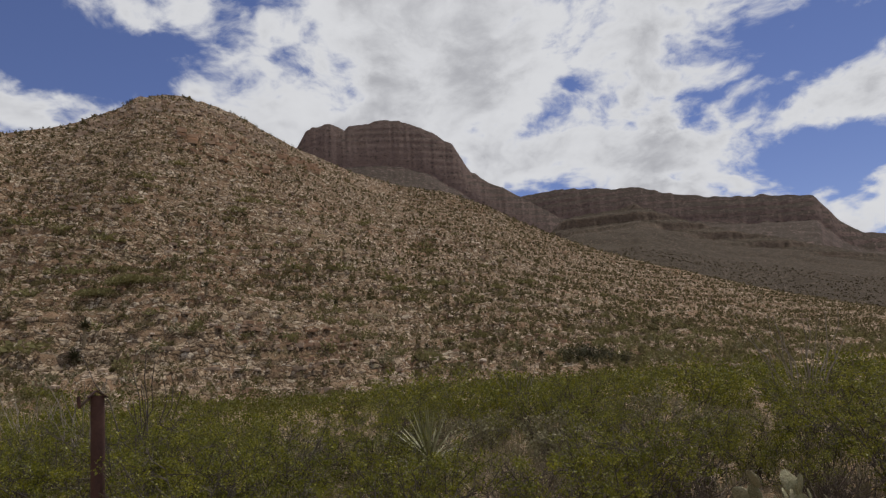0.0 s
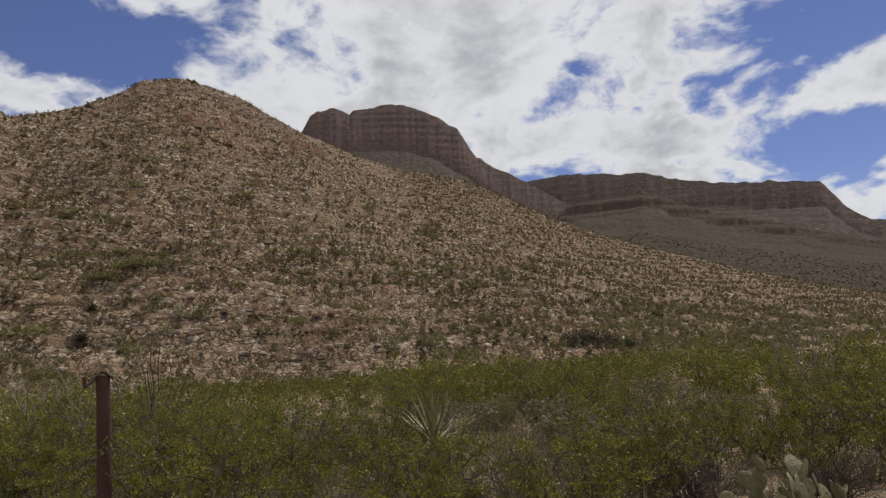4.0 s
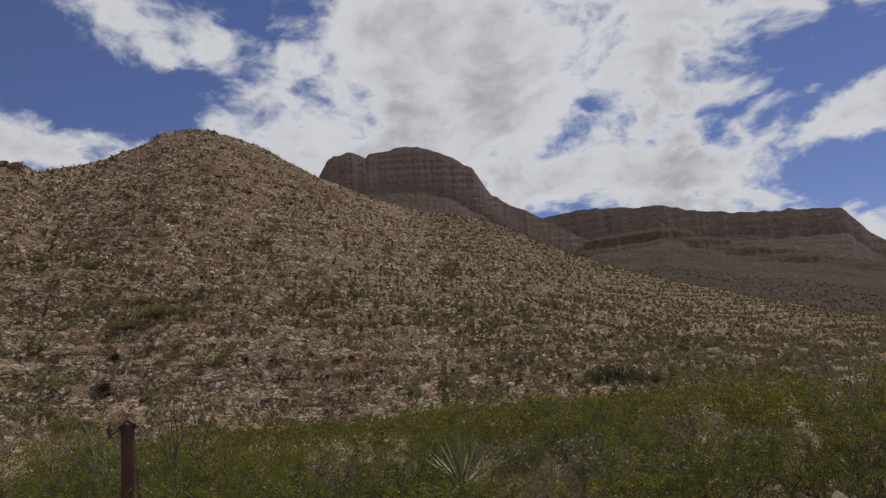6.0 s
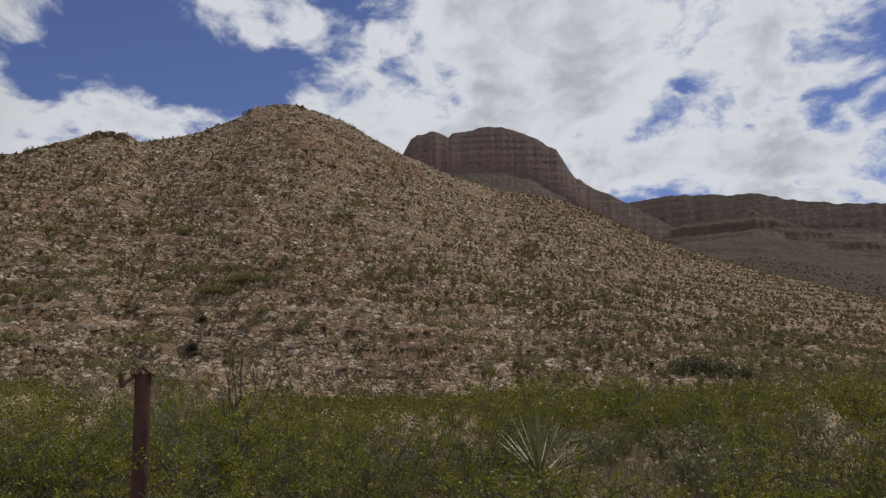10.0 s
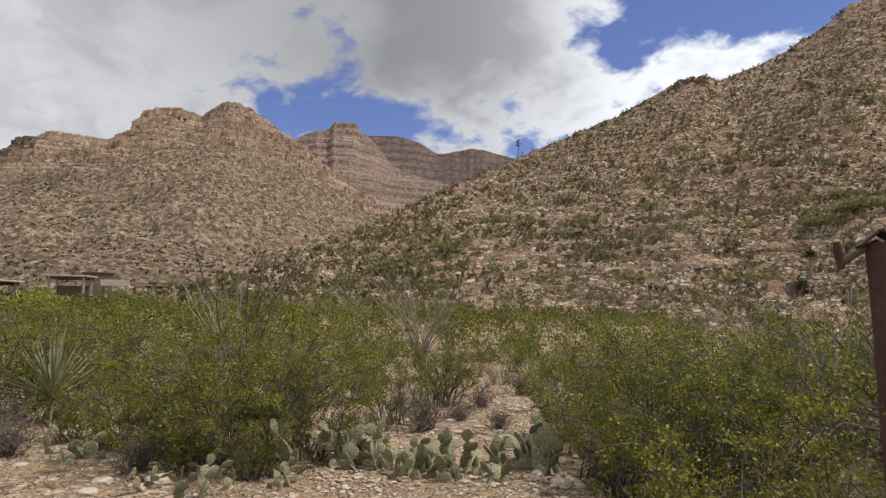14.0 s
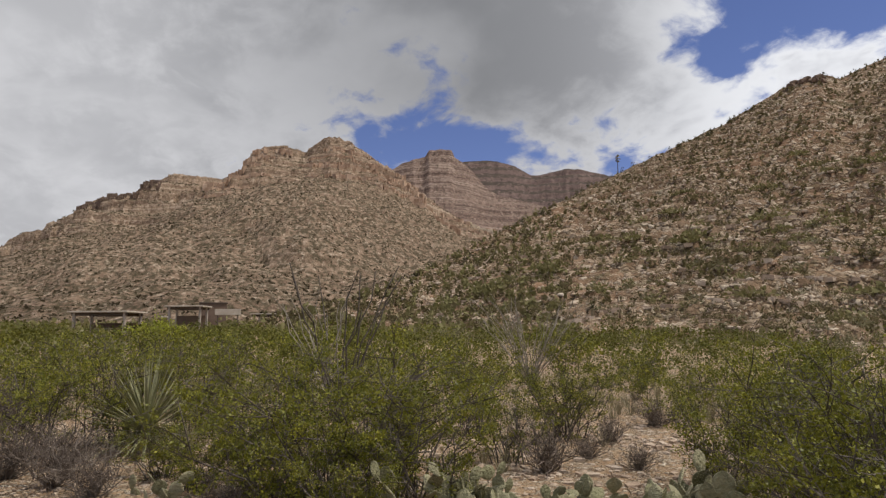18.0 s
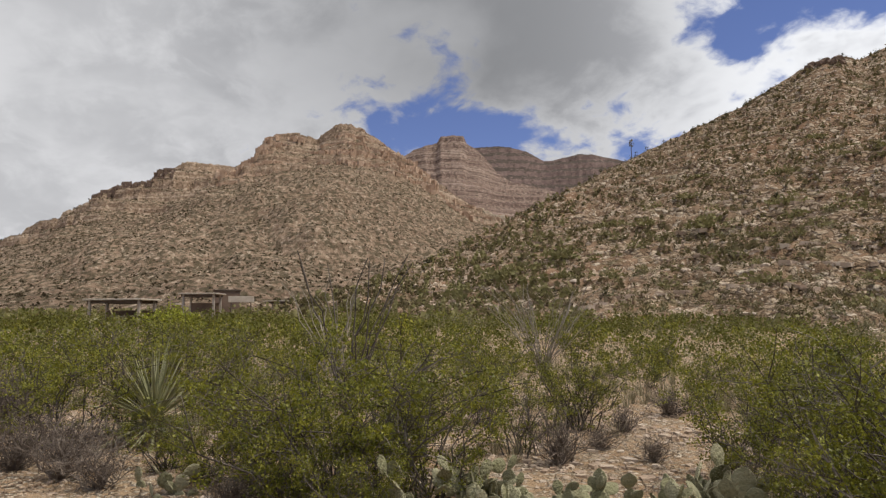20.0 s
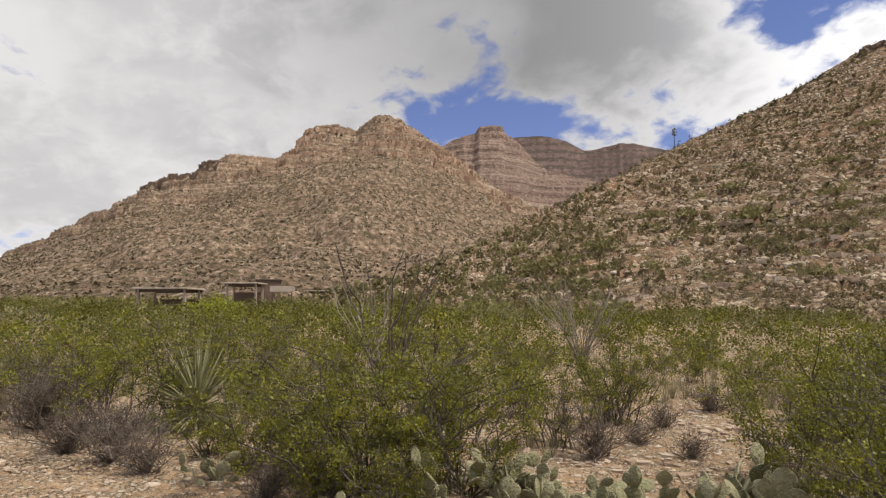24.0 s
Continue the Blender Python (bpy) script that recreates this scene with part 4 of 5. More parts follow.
BIG = [(-5.4, 6.5, 1, 0.72), (-5.2, 7.0, 3, 0.8), (-3.3, 7.0, 3, 0.95), (-2.5, 6.6, 1, 0.85), (-1.8, 6.4, 0, 0.8), (-8.35, 4.15, 4, 1.0), (-9.6, 5.2, 1, 0.9), (-9.7, 3.5, 2, 0.85), (-6.2, 7.5, 3, 0.9), (-5.5, 7.5, 0, 0.95), (-6.9, 8.4, 1, 0.9), (-5.9, 6.9, 2, 0.75), (4.5, 6.6, 2, 1.0), (-4.6, 7.3, 1, 1.0), (2.6, 7.0, 1, 0.75), (3.4, 7.5, 2, 0.8), (4.1, 7.4, 0, 0.7), (3.5, 6.5, 2, 0.6), (1.95, 7.3, 2, 0.8), (5.2, 7.9, 1, 0.8), (-9.25, 3.05, 2, 0.62), (-10.0, 2.75, 2, 0.55), (-7.55, 4.15, 2, 0.6), (-0.45, 6.75, 2, 0.75), (0.7, 5.1, 2, 0.8), (1.35, 5.75, 1, 0.75), (-0.35, 4.95, 2, 0.85), (-1.45, 4.75, 1, 0.7), (1.9, 6.5, 0, 0.8), (-4.0, 5.7, 2, 0.8), (-4.9, 6.5, 0, 0.8), (-8.1, 3.75, 2, 0.75), (-8.9, 3.6, 1, 0.7), (-8.2, 4.9, 0, 0.8)]
spots = []
g = np.random.default_rng(31)
for trial in range(14000):
    a, r = radians(g.uniform(-54, 128)), math.sqrt(g.uniform(0, 1)) * 52
    x, y = -1.4 - math.sin(a) * r, 1.6 + math.cos(a) * r
    near = math.hypot(x + 1.4, y - 1.6)
    if y < edge(x) + 0.35 or clear(x, y) or near < 3.6:
        continue
    if fbm(np.array([x / 2.6]), np.array([y / 2.6]), 2, 300)[0] < -0.42:
        continue
    gap = 0.88 if near < 16 else 1.0
    if any((x - p) ** 2 + (y - q) ** 2 < gap * gap for p, q, *_ in spots) or any((x - p) ** 2 + (y - q) ** 2 < 0.8 for p, q, *_ in BIG):
        continue
    spots.append((x, y, near))
spots.sort(key=lambda s: s[2])


def base_at(x, y):
    return float(ground_height(x, y)) - 0.02


placed = set()


def plant(kinds, k, x, y, size):
    ob = kinds[k]
    at = pose(x, y, base_at(x, y), 0, 0, float(g.uniform(0, 360)))
    if ob.name in placed:
        ob = copy_thing(ob, at)
    else:
        placed.add(ob.name)
        ob.matrix_basis = at
    ob.scale = (size,) * 3


NEAR, MID = 62, 225
for x, y, k, size in BIG:
    plant(KINDS, k, x, y, size)
for x, y, n in spots[:NEAR]:
    if g.uniform() < (0.40 if x > -4.5 else 0.26):
        plant(GREY, int(g.integers(0, 2)), x, y, float(g.uniform(0.8, 1.3)))
    else:
        plant(KINDS, int(g.integers(0, 4)), x, y, float(0.5 + 0.5 * g.uniform()))
for x, y, n in spots[NEAR:MID]:
    plant(MIDDLE, int(g.integers(0, 3)), x, y, float(0.55 + 0.55 * g.uniform() ** 1.4))
far = np.array([(x, y, base_at(x, y)) for x, y, n in spots[MID:]])
pick = g.uniform(0, 1, len(far)) + 0.5 * fbm(far[:, 0] / 9, far[:, 1] / 9, 2, 301)
for name, lo, hi, mat, base, grow, label in (
        ("distant_creosote", -9, 0.62, THICKET, 0.40, 0.75, "thicket of dark green creosote between the gravel and the hill"),
        ("distant_bright_creosote", 0.62, 0.80, CREOSOTE, 0.40, 0.6, "brighter yellow-green creosote among the darker thicket"),
        ("distant_grey_shrubs", 0.80, 9, GREYLEAF, 0.35, 0.55, "grey-green shrubs among the creosote thicket")):
    sel = far[(pick > lo) & (pick <= hi)]
    thing(name, scatter_mesh(name, sel, LOW, base + grow * g.uniform(0, 1, len(sel)) ** 1.6 + 0.12 * (sel[:, 0] < -24) + 0.3 * (g.uniform(0, 1, len(sel)) > 0.94), g, mat), label=label, category="shrubs", kind="stuff")


def tuft(g, blades, height, spread, width):
    """A template: thin upright blades."""
    a = g.uniform(0, 2 * np.pi, blades)
    o = np.stack([np.cos(a), np.sin(a), a * 0], 1)
    b = o * g.uniform(0, 0.3, blades)[:, None] * spread
    h = height * g.uniform(0.5, 1, blades)
    t = b + o * (spread * g.uniform(0.2, 1, blades))[:, None] + np.stack([a * 0, a * 0, h], 1)
    w = np.stack([-np.sin(a), np.cos(a), a * 0], 1) * width
    return np.stack([b - w, b + w, t], 1).reshape(-1, 3), np.arange(blades * 3).reshape(-1, 3)


# scrub on the plain beyond the thicket
pp = []
for k in range(2600):
    a, r = radians(g.uniform(58, 132)), 50 + 75 * g.uniform(0, 1)
    x, y = -math.sin(a) * r, math.cos(a) * r
    if y > edge(x):
        pp.append((x, y, max(base_at(x, y), float(HILL.height(np.array([math.degrees(a)]), np.array([r]))[0])) - 0.05))
pp = np.array(pp)
thing("plain_scrub", scatter_mesh("plain_scrub", pp, FAR_SCRUBS, g.uniform(0.7, 1.5, len(pp)), g, GREENSCRUB), label="low olive scrub on the plain below the mountain", category="scrub", kind="stuff")

TUFTS = [tuft(gb, 26, 0.42, 0.22, 0.006) for _ in range(5)]
pts = []
while len(pts) < 3200:
    a, r = radians(g.uniform(-54, 128)), 3.2 + 20 * g.uniform(0, 1) ** 1.4
    x, y = -1.4 - math.sin(a) * r, 1.6 + math.cos(a) * r
    if x < -3.8 and y < edge(x) + 1.4:
        continue
    if y > edge(x) + g.uniform(-0.1, 0.5) and not (clear(x, y) and g.uniform() < 0.95):
        pts.append((x, y, base_at(x, y)))
pts = np.array(pts)
thing("dry_grass", scatter_mesh("dry_grass", pts, TUFTS, g.uniform(0.5, 1.3, len(pts)), g, STRAW), label="thin dry straw-coloured grass between the bushes", category="grass", kind="stuff")


# ---- the rusted post ----
def plate(a, b, wide, thick):
    """A flat bar from a to b."""
    a, b, up = Vector(a), Vector(b), Vector((0, 0, 1))
    d = (b - a).normalized()
    s = d.cross(up).normalized() * wide / 2
    n = s.cross(d).normalized() * thick / 2
    v = [p + i * s + j * n for p in (a, b) for i, j in ((-1, -1), (1, -1), (1, 1), (-1, 1))]
    return np.array([q[:] for q in v]), np.array([(0, 1, 2, 3), (7, 6, 5, 4), (0, 4, 5, 1), (1, 5, 6, 2), (2, 6, 7, 3), (3, 7, 4, 0)])


def gate_post():
    ob = thing("gate_post", None, (-2.85, 5.15, 0), label="rusted steel pipe post with a bent cap and latch arm", category="post")
    lean = [(0.046, 0.036, -0.5), (0.020, 0.015, 0.6), (0.008, 0.004, 1.2), (0, 0, 1.45)]
    part("pipe", mesh_of("pipe", *tube(lean, [0.052, 0.052, 0.051, 0.051], 24), RUST, True), ob)
    side = Vector((-0.80, -0.60, 0))
    ridge = side * 0.012 + Vector((0, 0, 1.492))
    cap = joined([plate(ridge, side * 0.068 + Vector((0, 0, 1.44)), 0.12, 0.008), plate(ridge, side * -0.072 + Vector((0, 0, 1.432)), 0.12, 0.008)])
    part("cap", mesh_of("cap", *cap, RUST), ob, "bent rusted angle-iron cap")
    end = side * 0.122 + Vector((0, 0, 1.382))
    part("latch_arm", mesh_of("latch_arm", *tube([side * 0.01 + Vector((0, 0, 1.455)), side * 0.08 + Vector((0, 0, 1.415)), end], [0.012] * 3, 10), DEADWOOD, True), ob, "pale worn steel rod")
    part("latch", mesh_of("latch", *tube([end + Vector((0, 0, -0.02)), end + side * 0.008 + Vector((0, 0, 0.03)), end + side * 0.012 + Vector((0, 0, 0.075))], [0.012, 0.016, 0.012], 12), RUST, True), ob, "rusted round latch knob")


gate_post()


# ---- prickly pears ----
def pad_mesh():
    """One egg-shaped pad, its stem end at the origin, one unit long."""
    rows, cols = 9, 12
    v, f = [], []
    for i in range(rows + 1):
        t = i / rows
        w = 0.42 * math.sin(math.pi * min(max(t, 0.02), 0.985)) ** 0.6 * (0.62 + 0.5 * t)
        k = 0.075 * math.sin(math.pi * min(max(t, 0.04), 0.97)) ** 0.5
        v += [(math.cos(a) * w, math.sin(a) * k, t) for a in np.linspace(0, 2 * np.pi, cols, endpoint=False)]
    for i in range(rows):
        f += [(i * cols + j, i * cols + (j + 1) % cols, (i + 1) * cols + (j + 1) % cols, (i + 1) * cols + j) for j in range(cols)]
    return mesh_of("pad", v, f, PAD, True)


PAD_MESH = pad_mesh()


def prickly_pear(x, y, pads, size, spread, seed, label):
    g = np.random.default_rng(seed)
    ob = thing("prickly_pear", None, (x, y, base_at(x, y)), label=label, category="cactus", group="prickly pears")
    open_ends = []
    for k in range(pads):
        s = size * float(g.uniform(0.75, 1.15))
        if k < max(3, pads // 2.6) or not open_ends:
            a = g.uniform(0, 2 * np.pi)
            r = spread * math.sqrt(g.uniform(0, 1))
            m = pose(math.cos(a) * r, math.sin(a) * r * 0.6, -0.03, float(g.normal(0, 20)), float(g.normal(0, 18)), float(g.uniform(0, 180)))
        else:
            base, bs, used = open_ends[int(g.integers(0, len(open_ends)))]
            tip = base @ Matrix.Translation((float(g.uniform(-0.26, 0.26)) * bs, 0, bs * 0.90))
            m = tip @ pose(0, 0, 0, float(g.normal(0, 16)), float(g.normal(0, 28)), float(g.normal(0, 40)))
            if m.translation.z + s > size * 3.3:
                continue
        part("pad", PAD_MESH, ob, at=m @ Matrix.Scale(s, 4))
        open_ends.append((m, s, 0))
    return ob


GREEN = "grey-green prickly pear cactus with flat spotted pads"
for x, y, pads, size, spread, seed in ((2.55, 5.45, 50, 0.20, 0.42, 1), (3.1, 5.55, 22, 0.18, 0.28, 2), (-7.7, 5.25, 80, 0.165, 0.42, 3), (-6.78, 5.85, 90, 0.14, 0.52, 4),
                                       (-6.75, 6.6, 84, 0.185, 0.46, 5), (-7.4, 3.6, 44, 0.115, 0.62, 6), (-7.75, 4.5, 20, 0.19, 0.25, 7), (-9.05, 2.8, 16, 0.15, 0.42, 8), (-7.2, 4.15, 24, 0.10, 0.4, 10), (-7.15, 5.5, 26, 0.15, 0.4, 9)):
    prickly_pear(x, y, pads, size, spread, seed, GREEN + (" beside gravel" if size != 0.19 else " among bushes"))


# ---- yuccas ----
def blade_mesh(wide=0.018, mat=YUCCA):
    """A sword leaf along +z, folded along its middle, one unit long."""
    v, f = [], []
    for i in range(6):
        t = i / 5
        w = wide * (1 - t) ** 0.6 * (0.7 + 0.6 * math.sin(math.pi * min(1, t * 1.3)))
        b = -0.05 * t * t
        v += [(-w, b + w * 0.5, t), (0, b, t), (w, b + w * 0.5, t)]
    for i in range(5):
        f += [(i * 3, i * 3 + 1, i * 3 + 4, i * 3 + 3), (i * 3 + 1, i * 3 + 2, i * 3 + 5, i * 3 + 4)]
    return mesh_of("leaf", v, f, mat, True)


BLADE = blade_mesh()
DARK_BLADE = blade_mesh(0.06, SHAGGY)


def yucca(x, y, z, leaves, length, trunk, seed, label, blade=None, thick=1.0):
    g = np.random.default_rng(seed)
    ob = thing("yucca", None, (x, y, z), label=label, category="yucca", group="yuccas")
    v, f = tube([(0, 0, -0.05), (0.02, 0, trunk * 0.5), (0, 0.01, trunk)], [0.09 * thick, 0.10 * thick, 0.07 * thick], 10)
    part("trunk", mesh_of("trunk", v, f, THATCH, True), ob, "stubby trunk wrapped in dry leaves")
    for k in range(leaves):
        t = (k + 0.5) / leaves
        tilt = math.degrees(math.acos(1 - t * 1.25)) + float(g.normal(0, 13))
        m = pose(0, 0, trunk - 0.03 - 0.06 * t, 0, 0, k * 137.5 + float(g.normal(0, 6))) @ pose(0, 0, 0, tilt, 0, 0) @ Matrix.Translation((0, 0, 0.03))
        part("leaf", blade or BLADE, ob, at=m @ Matrix.Scale(length * float(g.uniform(0.6, 1.1)), 4))
    return ob


yucca(-11.2, 2.5, base_at(-11.2, 2.5), 170, 0.95, 0.34, 1, "green yucca rosette with stiff sword leaves beside dead brush")
yucca(-0.3, 7.4, base_at(-0.3, 7.4), 120, 0.66, 0.55, 2, "yellow-green yucca rosette half hidden by creosote")


def on_hill(az, r):
    return -math.sin(radians(az)) * r, math.cos(radians(az)) * r, float(HILL.height(np.array([az]), np.array([r]))[0])


for az, r, leaves, length, trunk in ((30.0, 64.5, 64, 1.1, 1.8), (30.6, 63.5, 64, 1.1, 0.6), (-8.2, 60, 50, 0.9, 0.9), (55, 60, 44, 0.7, 0.9), (10, 75, 44, 0.9, 1.1), (42, 85, 44, 0.9, 1.2), (21, 70, 44, 0.8, 1.0), (2, 66, 44, 0.7, 0.8)):
    yucca(*on_hill(az, r), leaves, length, trunk, int(r), "dark shaggy tree yucca standing on the hillside", DARK_BLADE, 1.6)


# ---- ocotillos ----
def ocotillo(x, y, z, canes, height, seed, label, spread=0.45, thick=0.013, mat=CANE):
    g = np.random.default_rng(seed)
    ob = thing("ocotillo", None, (x, y, z), label=label, category="ocotillo", group="ocotillos")
    for k in range(canes):
        a, lean, h = g.uniform(0, 2 * np.pi), spread * g.uniform(0.2, 1.0), height * g.uniform(0.7, 1.05)
        s = np.linspace(0, 1, 7)
        p = np.stack([np.cos(a) * lean * h * s ** 1.25, np.sin(a) * lean * h * s ** 1.25, h * s - 0.03], 1)
        p[1:] += g.normal(0, 0.018, (6, 3)) * height
        part("cane", mesh_of("cane", *tube(p, np.linspace(thick, thick * 0.45, 7), 5), mat, True), ob)
    return ob


ocotillo(-17.7, 11.2, base_at(-17.7, 11.2), 46, 2.4, 1, "pale bare ocotillo with many thin spreading canes", 0.95, 0.014)
ocotillo(-5.4, 11.3, base_at(-5.4, 11.3), 11, 2.3, 8, "sparse bare ocotillo with crooked dark canes", 0.6, 0.016, STEM)
ocotillo(-12.4, 5.0, base_at(-12.4, 5.0), 10, 2.5, 2, "sparse bare ocotillo with crooked dark canes", 0.6, 0.018, STEM)
ocotillo(-15.0, 5.3, base_at(-15, 5.3), 12, 2.2, 3, "sparse bare ocotillo with crooked grey canes", 0.7, 0.015)
ocotillo(5.8, 10.6, base_at(5.8, 10.6), 22, 2.0, 4, "pale bare ocotillo with many thin upright canes", 0.5)
ocotillo(-6.4, 11.2, base_at(-6.4, 11.2), 14, 2.0, 5, "brown bare ocotillo with thin upright canes")
ocotillo(-8.2, 12.5, base_at(-8.2, 12.5), 12, 2.1, 6, "brown bare ocotillo with thin upright canes")
ocotillo(1.5, 14.5, base_at(1.5, 14.5), 14, 1.6, 7, "pale bare ocotillo with thin upright canes")


# ---- dead brush ----
def dead_shrub(x, y, size, seed, label):
    g = np.random.default_rng(seed)
    wood = []
    for k in range(46):
        a, h = g.uniform(0, 2 * np.pi), g.uniform(0.25, 0.6)
        lean = g.uniform(0.1, 0.75)
        s = np.linspace(0, 1, 5)
        p = np.stack([np.cos(a) * lean * s, np.sin(a) * lean * s, h * s ** 0.8], 1)
        p[1:] += g.normal(0, 0.06, (4, 3))
        wood.append(tube(p, np.linspace(0.008, 0.003, 5), 4))
        for b in range(4):
            i = int(g.integers(1, 4))
            q = np.stack([p[i], p[i] + g.normal(0, 0.09, 3) + [0, 0, 0.06], p[i] + g.normal(0, 0.12, 3) + [0, 0, 0.14]])
            wood.append(tube(q, [0.004, 0.003, 0.002], 3))
    v, f = joined(wood)
    ob = thing("dead_shrub", mesh_of("dead_shrub", v, f, DEADWOOD), (x, y, base_at(x, y)), 0, size, label=label, category="shrub", group="dead shrubs")
    return ob


for k, (x, y, size) in enumerate(((-9.75, 1.85, 0.85), (-10.15, 1.35, 0.9), (-9.3, 2.25, 0.7), (-10.7, 1.75, 0.8), (-11.6, 0.7, 1.25), (-12.6, 0.4, 1.3), (-9.05, 6.7, 0.9), (-8.8, 7.7, 0.5), (-9.5, 7.5, 0.5), (-10.3, 8.4, 0.6), (-8.4, 3.3, 0.6), (0.6, 6.3, 1.0), (-11.2, 9.9, 0.8), (-9.0, 9.6, 0.8), (1.3, 6.2, 0.8), (-3.6, 6.6, 0.8), (-1.2, 5.6, 0.9), (0.0, 5.9, 0.8), (2.1, 6.1, 0.9), (-2.0, 5.8, 0.8), (3.3, 6.0, 0.8), (-0.6, 5.3, 0.7))):
    dead_shrub(x, y, size, 60 + k, "grey-brown leafless shrub of tangled dry twigs" if size > 0.65 else "small leafless shrub of dry twigs")


# ---- stones ----
def boulder(x, y, size, seed, flat=0.6, mat=ROCK, label="pale limestone boulder half sunk in the gravel"):
    g = np.random.default_rng(seed)
    bm = bmesh.new()
    bmesh.ops.create_icosphere(bm, subdivisions=2, radius=0.5)
    off = g.uniform(0, 50, 3)
    for q in bm.verts:
        n = noise.noise(q.co * 2.2 + Vector(off)) * 0.34 + noise.noise(q.co * 5 + Vector(off)) * 0.14
        q.co *= 1 + n
        q.co.z = max(q.co.z * flat, -0.2)
        q.co.z = min(q.co.z, 0.28 * flat / 0.6 + 0.04 * noise.noise(q.co * 6))
    me = bpy.data.meshes.new("stone")
    bm.to_mesh(me)
    bm.free()
    me.materials.append(mat)
    thing("stone", me, (x, y, base_at(x, y) + size * 0.10), float(g.uniform(0, 360)), size, label=label, category="stone", group="stones at the edge of the gravel")


for k, (x, y, s, fl) in enumerate(((-6.38, 6.45, 0.2, 0.7), (-6.0, 6.5, 0.22, 0.7), (-6.2, 6.42, 0.13, 0.6), (-8.05, 3.0, 0.26, 0.6), (-7.75, 3.3, 0.2, 0.6), (1.45, 5.2, 0.34, 0.6), (1.78, 5.3, 0.30, 0.65),
                                  (2.25, 5.75, 0.26, 0.6), (2.65, 4.95, 0.62, 0.35), (3.1, 4.95, 0.5, 0.3), (-8.9, 2.35, 0.2, 0.6), (-5.8, 6.45, 0.16, 0.7), (-8.5, 2.05, 0.24, 0.5), (-7.7, 2.9, 0.26, 0.6), (-7.9, 3.45, 0.34, 0.6), (-7.3, 3.9, 0.22, 0.6), (-5.95, 6.35, 0.3, 0.6))):
    boulder(x, y, s * (0.68 if x < -5 else 0.95), 100 + k, fl)

boulder(-37.8, 3.15, 0.9, 131, 0.5, PALEROCK, "pale flat rock lying among the bushes")
g = np.random.default_rng(91)
pts = []
while len(pts) < 21000:
    if len(pts) % 3:
        a, r = radians(g.normal(60, 50)), 12.5 * g.uniform(0, 1) ** 0.8
    else:
        a, r = g.uniform(0, 6.283), 9 * abs(g.normal(0, 0.8))
    x, y = -1.4 - math.sin(a) * r, 1.6 + math.cos(a) * r
    pts.append((x, y, base_at(x, y) + 0.02))
for cx, cy, cr, k in ((-14.5, 4.2, 1.0, 160), (-13.3, 2.2, 0.9, 160), (-16.5, 6.0, 1.0, 160), (-9.6, 8.6, 1.2, 330), (-10.9, 9.6, 1.2, 300), (-11.2, 7.0, 1.1, 240), (-8.8, 6.6, 0.9, 260), (2.2, 5.3, 0.9, 260), (0.6, 4.5, 0.9, 260), (-0.9, 4.5, 0.8, 220)):
    for q in range(k):
        x, y = cx + cr * g.normal(0, 0.55), cy + cr * g.normal(0, 0.55)
        pts.append((x, y, base_at(x, y) + 0.02))
big = 1 + 0.35 * (np.arange(len(pts)) >= 21000)
pts = np.array(pts)
thing("gravel_stones", scatter_mesh("gravel_stones", pts, PEBBLES[:3] + STONES, big * (0.014 + 0.085 * g.uniform(0, 1, len(pts)) ** 3.4), g, ROCK), label="loose pale stones on the gravel", category="stones", kind="stuff")

# finer chips on the open gravel
chips = np.stack([g.uniform(-12, -4.2, 22000), g.uniform(-0.5, 7.2, 22000)], 1)
chips = chips[chips[:, 1] < edge(chips[:, 0]) + 0.5 + 0.5 * g.normal(0, 1, len(chips))]
chips = np.stack([chips[:, 0], chips[:, 1], ground_height(chips[:, 0], chips[:, 1]) + 0.002], 1)
thing("gravel_chips", scatter_mesh("gravel_chips", chips, STONES, 0.012 + 0.045 * g.uniform(0, 1, len(chips)) ** 3, g, CHIP), label="angular tan and grey chips strewn over the gravel", category="stones", kind="stuff")
cob = np.stack([g.uniform(-2.3, 1.8, 230), g.uniform(4.3, 5.5, 230)], 1)
cob = np.array([(x, y, base_at(x, y) + 0.02) for x, y in cob])
thing("cobbles", scatter_mesh("cobbles", cob, STONES, 0.06 + 0.15 * g.uniform(0, 1, len(cob)) ** 2, g, ROCK), label="rounded grey cobbles under the edge of the brush", category="stones", kind="stuff")


# ---- the far shelters ----
def box(w, d, h, bevel=0.02):
    bm = bmesh.new()
    bmesh.ops.create_cube(bm, size=1.0, matrix=Matrix.Translation((0, 0, h / 2)) @ Matrix.Diagonal((w, d, h, 1)))
    bmesh.ops.bevel(bm, geom=bm.edges[:], offset=bevel, segments=1, affect="EDGES")
    v = np.array([q.co[:] for q in bm.verts])
    f = [[q.index for q in p.verts] for p in bm.faces]
    me = bpy.data.meshes.new("box")
    me.from_pydata(v.tolist(), [], f)
    bm.free()
    return me


def boxed(name, w, d, h, mat, parent, at, label=""):
    me = box(w, d, h)
    me.materials.append(mat)
    return part(name, me, parent, label, pose(*at))


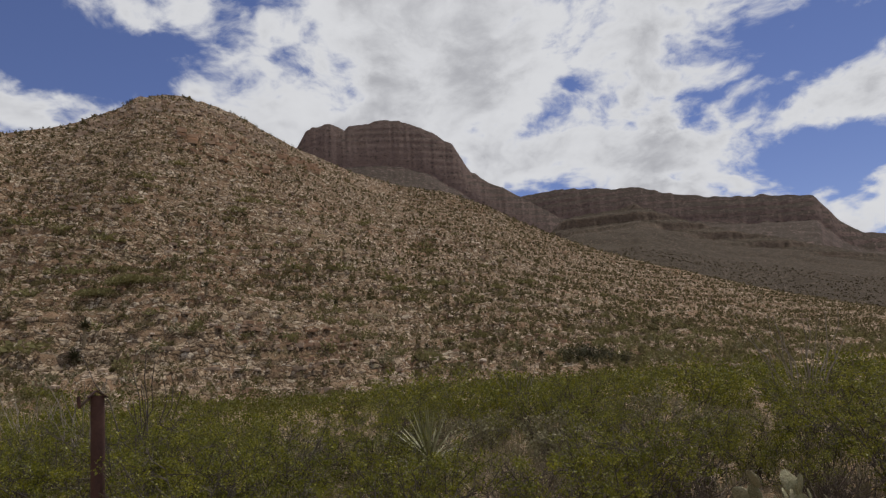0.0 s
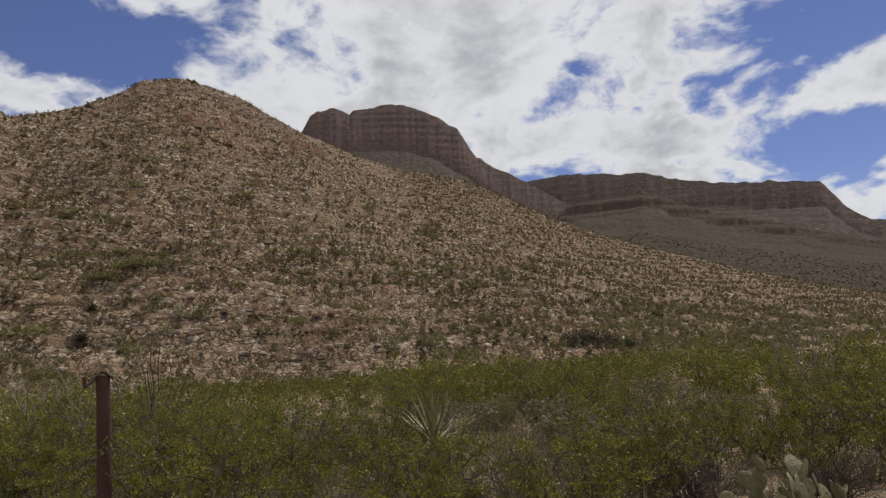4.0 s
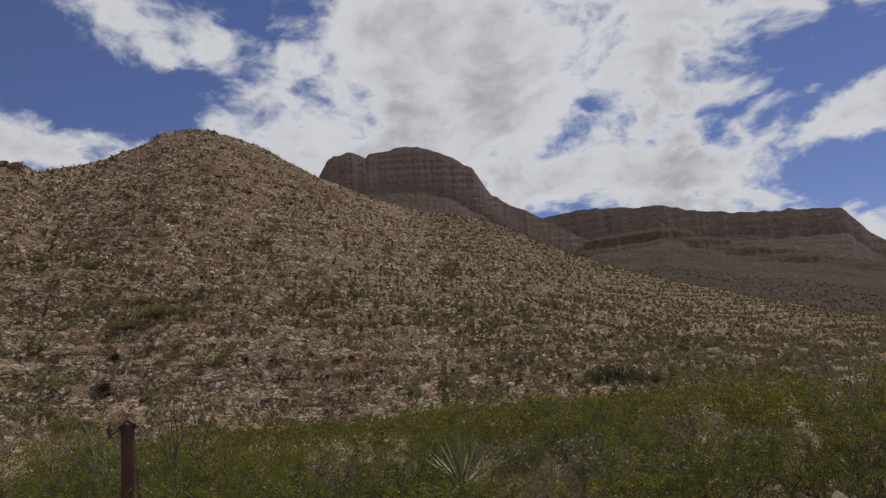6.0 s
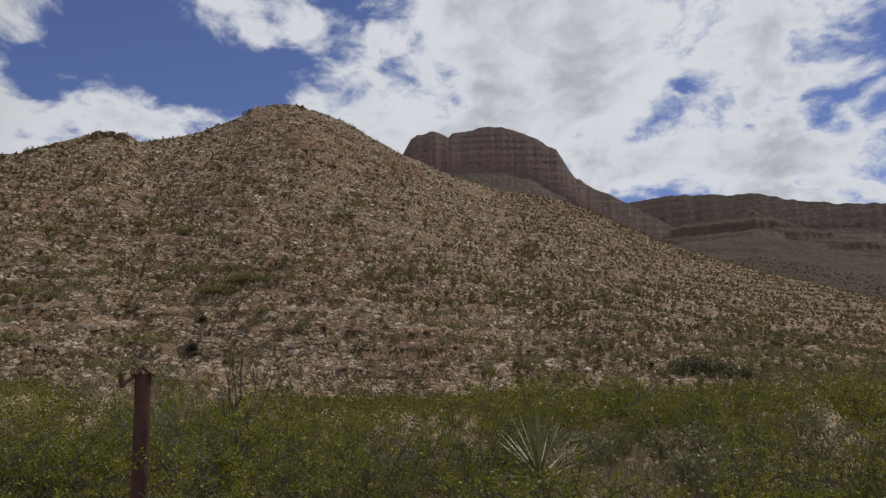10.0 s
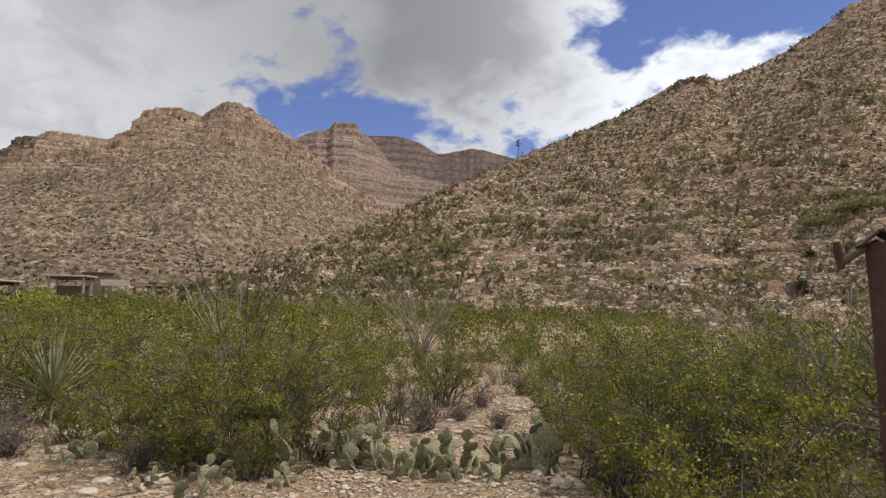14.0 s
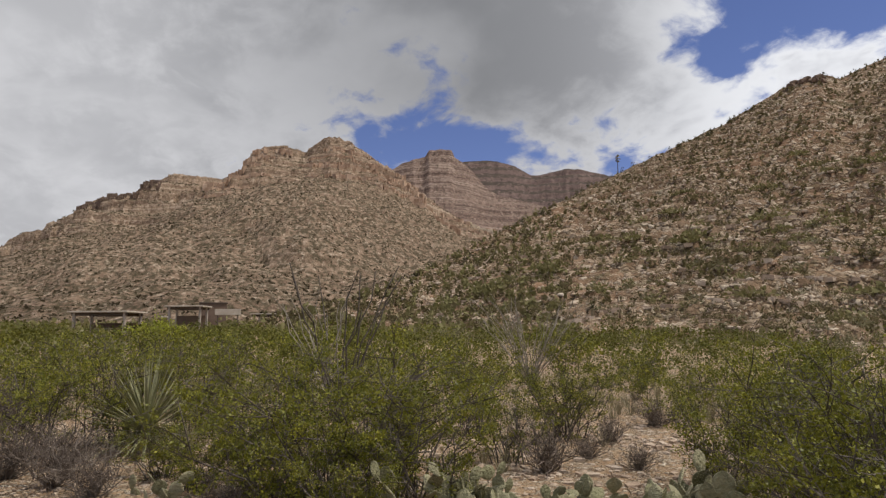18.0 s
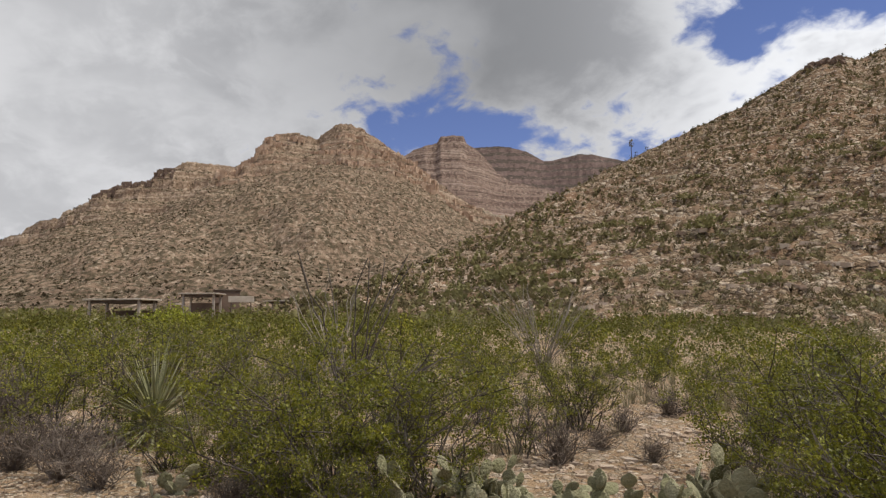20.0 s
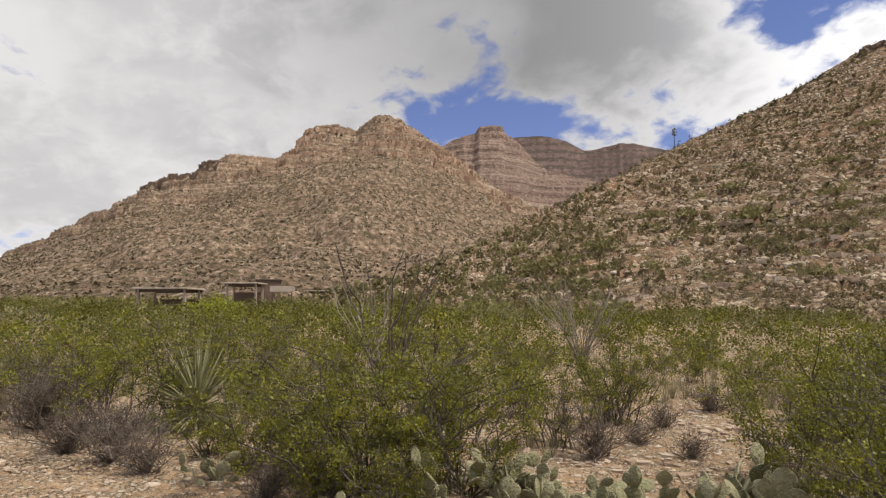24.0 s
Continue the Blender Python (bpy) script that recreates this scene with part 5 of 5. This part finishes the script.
def shelter(x, y, z, turn, w, d, roof_z, seed, label, wall=True):
    """A flat-roofed picnic shelter; its front faces -y before it is turned."""
    ob = thing("picnic_shelter", None, (x, y, z), turn, label=label, category="shelter", group="picnic shelters")
    roof = boxed("roof", w, d, 0.11, ROOFING, ob, (0, 0, roof_z), "flat weathered roof with a pale edge")
    boxed("roof_beam", w - 0.3, 0.14, 0.22, DARKWOOD, roof, (0, -d / 2 + 0.35, -0.22))
    boxed("roof_beam", w - 0.3, 0.14, 0.22, DARKWOOD, roof, (0, d / 2 - 0.35, -0.22))
    for px in (-w / 2 + 0.35, w / 2 - 0.35):
        for py in (-d / 2 + 0.35, d / 2 - 0.35):
            boxed("pillar", 0.18, 0.18, roof_z, CONCRETE, ob, (px, py, 0))
    if wall:
        boxed("back_wall", w - 0.8, 0.2, roof_z - 0.7, HUTWALL, ob, (0, d / 2 - 0.4, 0))
    table = boxed("table_top", 1.6, 0.7, 0.08, CONCRETE, ob, (0, 0, 0.72))
    boxed("table_leg", 0.3, 0.5, 0.72, CONCRETE, table, (0, 0, -0.72))
    return ob


shelter(-54.3, -3.5, base_at(-54.3, -3.5), 66, 4.4, 2.8, 1.9, 1, "flat-roofed brown picnic shelter on slim posts")
shelter(-61.6, 1.75, base_at(-61.6, 1.75), 70, 3.3, 2.3, 2.45, 2, "flat-roofed brown picnic shelter beside a stone pier")
shelter(-79.0, 10.5, base_at(-79, 10.5), 70, 4.4, 3.0, 1.75, 3, "distant low flat-roofed picnic shelter", False)
pier = thing("stone_pier", None, (-59.6, -0.15, base_at(-59.6, -0.15)), 90, label="brown masonry pier beside the shelter", category="pier")
boxed("shaft", 0.7, 0.7, 1.6, HUTWALL, pier, (0, 0, 0))
boxed("coping", 0.8, 0.8, 0.1, ROOFING, pier, (0, 0, 1.6))
hut = thing("utility_hut", None, (-73.5, 3.9, base_at(-73.5, 3.9)), 90, label="plain brown block hut with a flat top", category="hut")
boxed("wall", 2.6, 2.4, 2.95, HUTWALL, hut, (0, 0, 0))
boxed("roof", 2.8, 2.6, 0.14, DARKWOOD, hut, (0, 0, 2.95))
board = thing("notice_board", None, (-59.0, 4.9, base_at(-59, 4.9)), 84, label="pale blank notice board on two posts", category="sign")
boxed("panel", 2.1, 0.06, 0.5, ROOFING, board, (0, 0, 1.75), "pale panel")
for px in (-0.8, 0.8):
    boxed("post", 0.09, 0.09, 1.8, DARKWOOD, board, (px, 0.08, 0))

ms = np.random.default_rng(12)
for x, y, size in ((-44.8, 0.2, 1.05), (-44.2, 1.4, 0.9), (-46, -0.9, 0.8)):
    b = make_bush("mesquite_bush", ms, 1.3, 1.1, 12, 900, 0.12, "bright lime-green mesquite bush in front of the shelters", MESQUITE, sides=3, low=0.05)
    b.matrix_basis = pose(x, y, base_at(x, y), 0, 0, 0) @ Matrix.Scale(size, 4)
for az, r, s, k in ((29.2, 74.5, 5.0, 1), (26.6, 75.0, 6.0, 2), (24.2, 75.5, 4.0, 3), (27.6, 86.0, 4.0, 4)):
    v, f = leafy(1300, ms, 0.05, (1.0, 0.17), 0.05, 0.7)
    thing("hillside_bush", mesh_of("hillside_bush", v, f, GREENSCRUB), Vector(on_hill(az, r)) - Vector((0, 0, 0.15)), 90.0 * k, s, label="low spreading olive-green bush on the hillside", category="bush", group="green bushes on the hillside")
for az, r, s in ((-10.6, 60, 1.2), (-11.6, 61, 1.4), (-12.8, 61.5, 1.6), (-13.9, 62, 1.3), (-15.2, 63, 1.1)):
    b = make_bush("dark_shrub", ms, 0.9, 0.9, 14, 500, 0.12, "dense dark shrub at the foot of the hill", SHAGGY, sides=3, low=0.02)
    b.matrix_basis = pose(*on_hill(az, r)) @ Matrix.Scale(s, 4)


def flower_stalk(az, r, height):
    x, y, z = on_hill(az, r)
    ob = thing("agave_stalk", None, (x, y, z), label="tall dry agave flower stalk on the hill's crest", category="agave")
    part("stalk", mesh_of("stalk", *tube([(0, 0, -0.2), (0.05, 0, height * 0.5), (0.02, 0.03, height)], [0.08, 0.06, 0.03], 6), STEM, True), ob)
    g = np.random.default_rng(3)
    for k in range(7):
        h = height * (0.62 + 0.055 * k)
        v, f = leafy(14, g, 0.3, (0.7 - 0.05 * k, 0.25), 0.2, 0.7)
        part("flower_cluster", mesh_of("flower_cluster", v + [0.25 * math.cos(k * 2.4), 0.25 * math.sin(k * 2.4), h], f, SCRUB), ob)
    for k in range(20):
        part("leaf", BLADE, ob, at=pose(0, 0, 0, 0, 0, k * 137.5) @ pose(0, 0, 0, 25 + 3 * k, 0, 0) @ Matrix.Scale(1.0, 4))


flower_stalk(52.9, 119.5, 3.6)
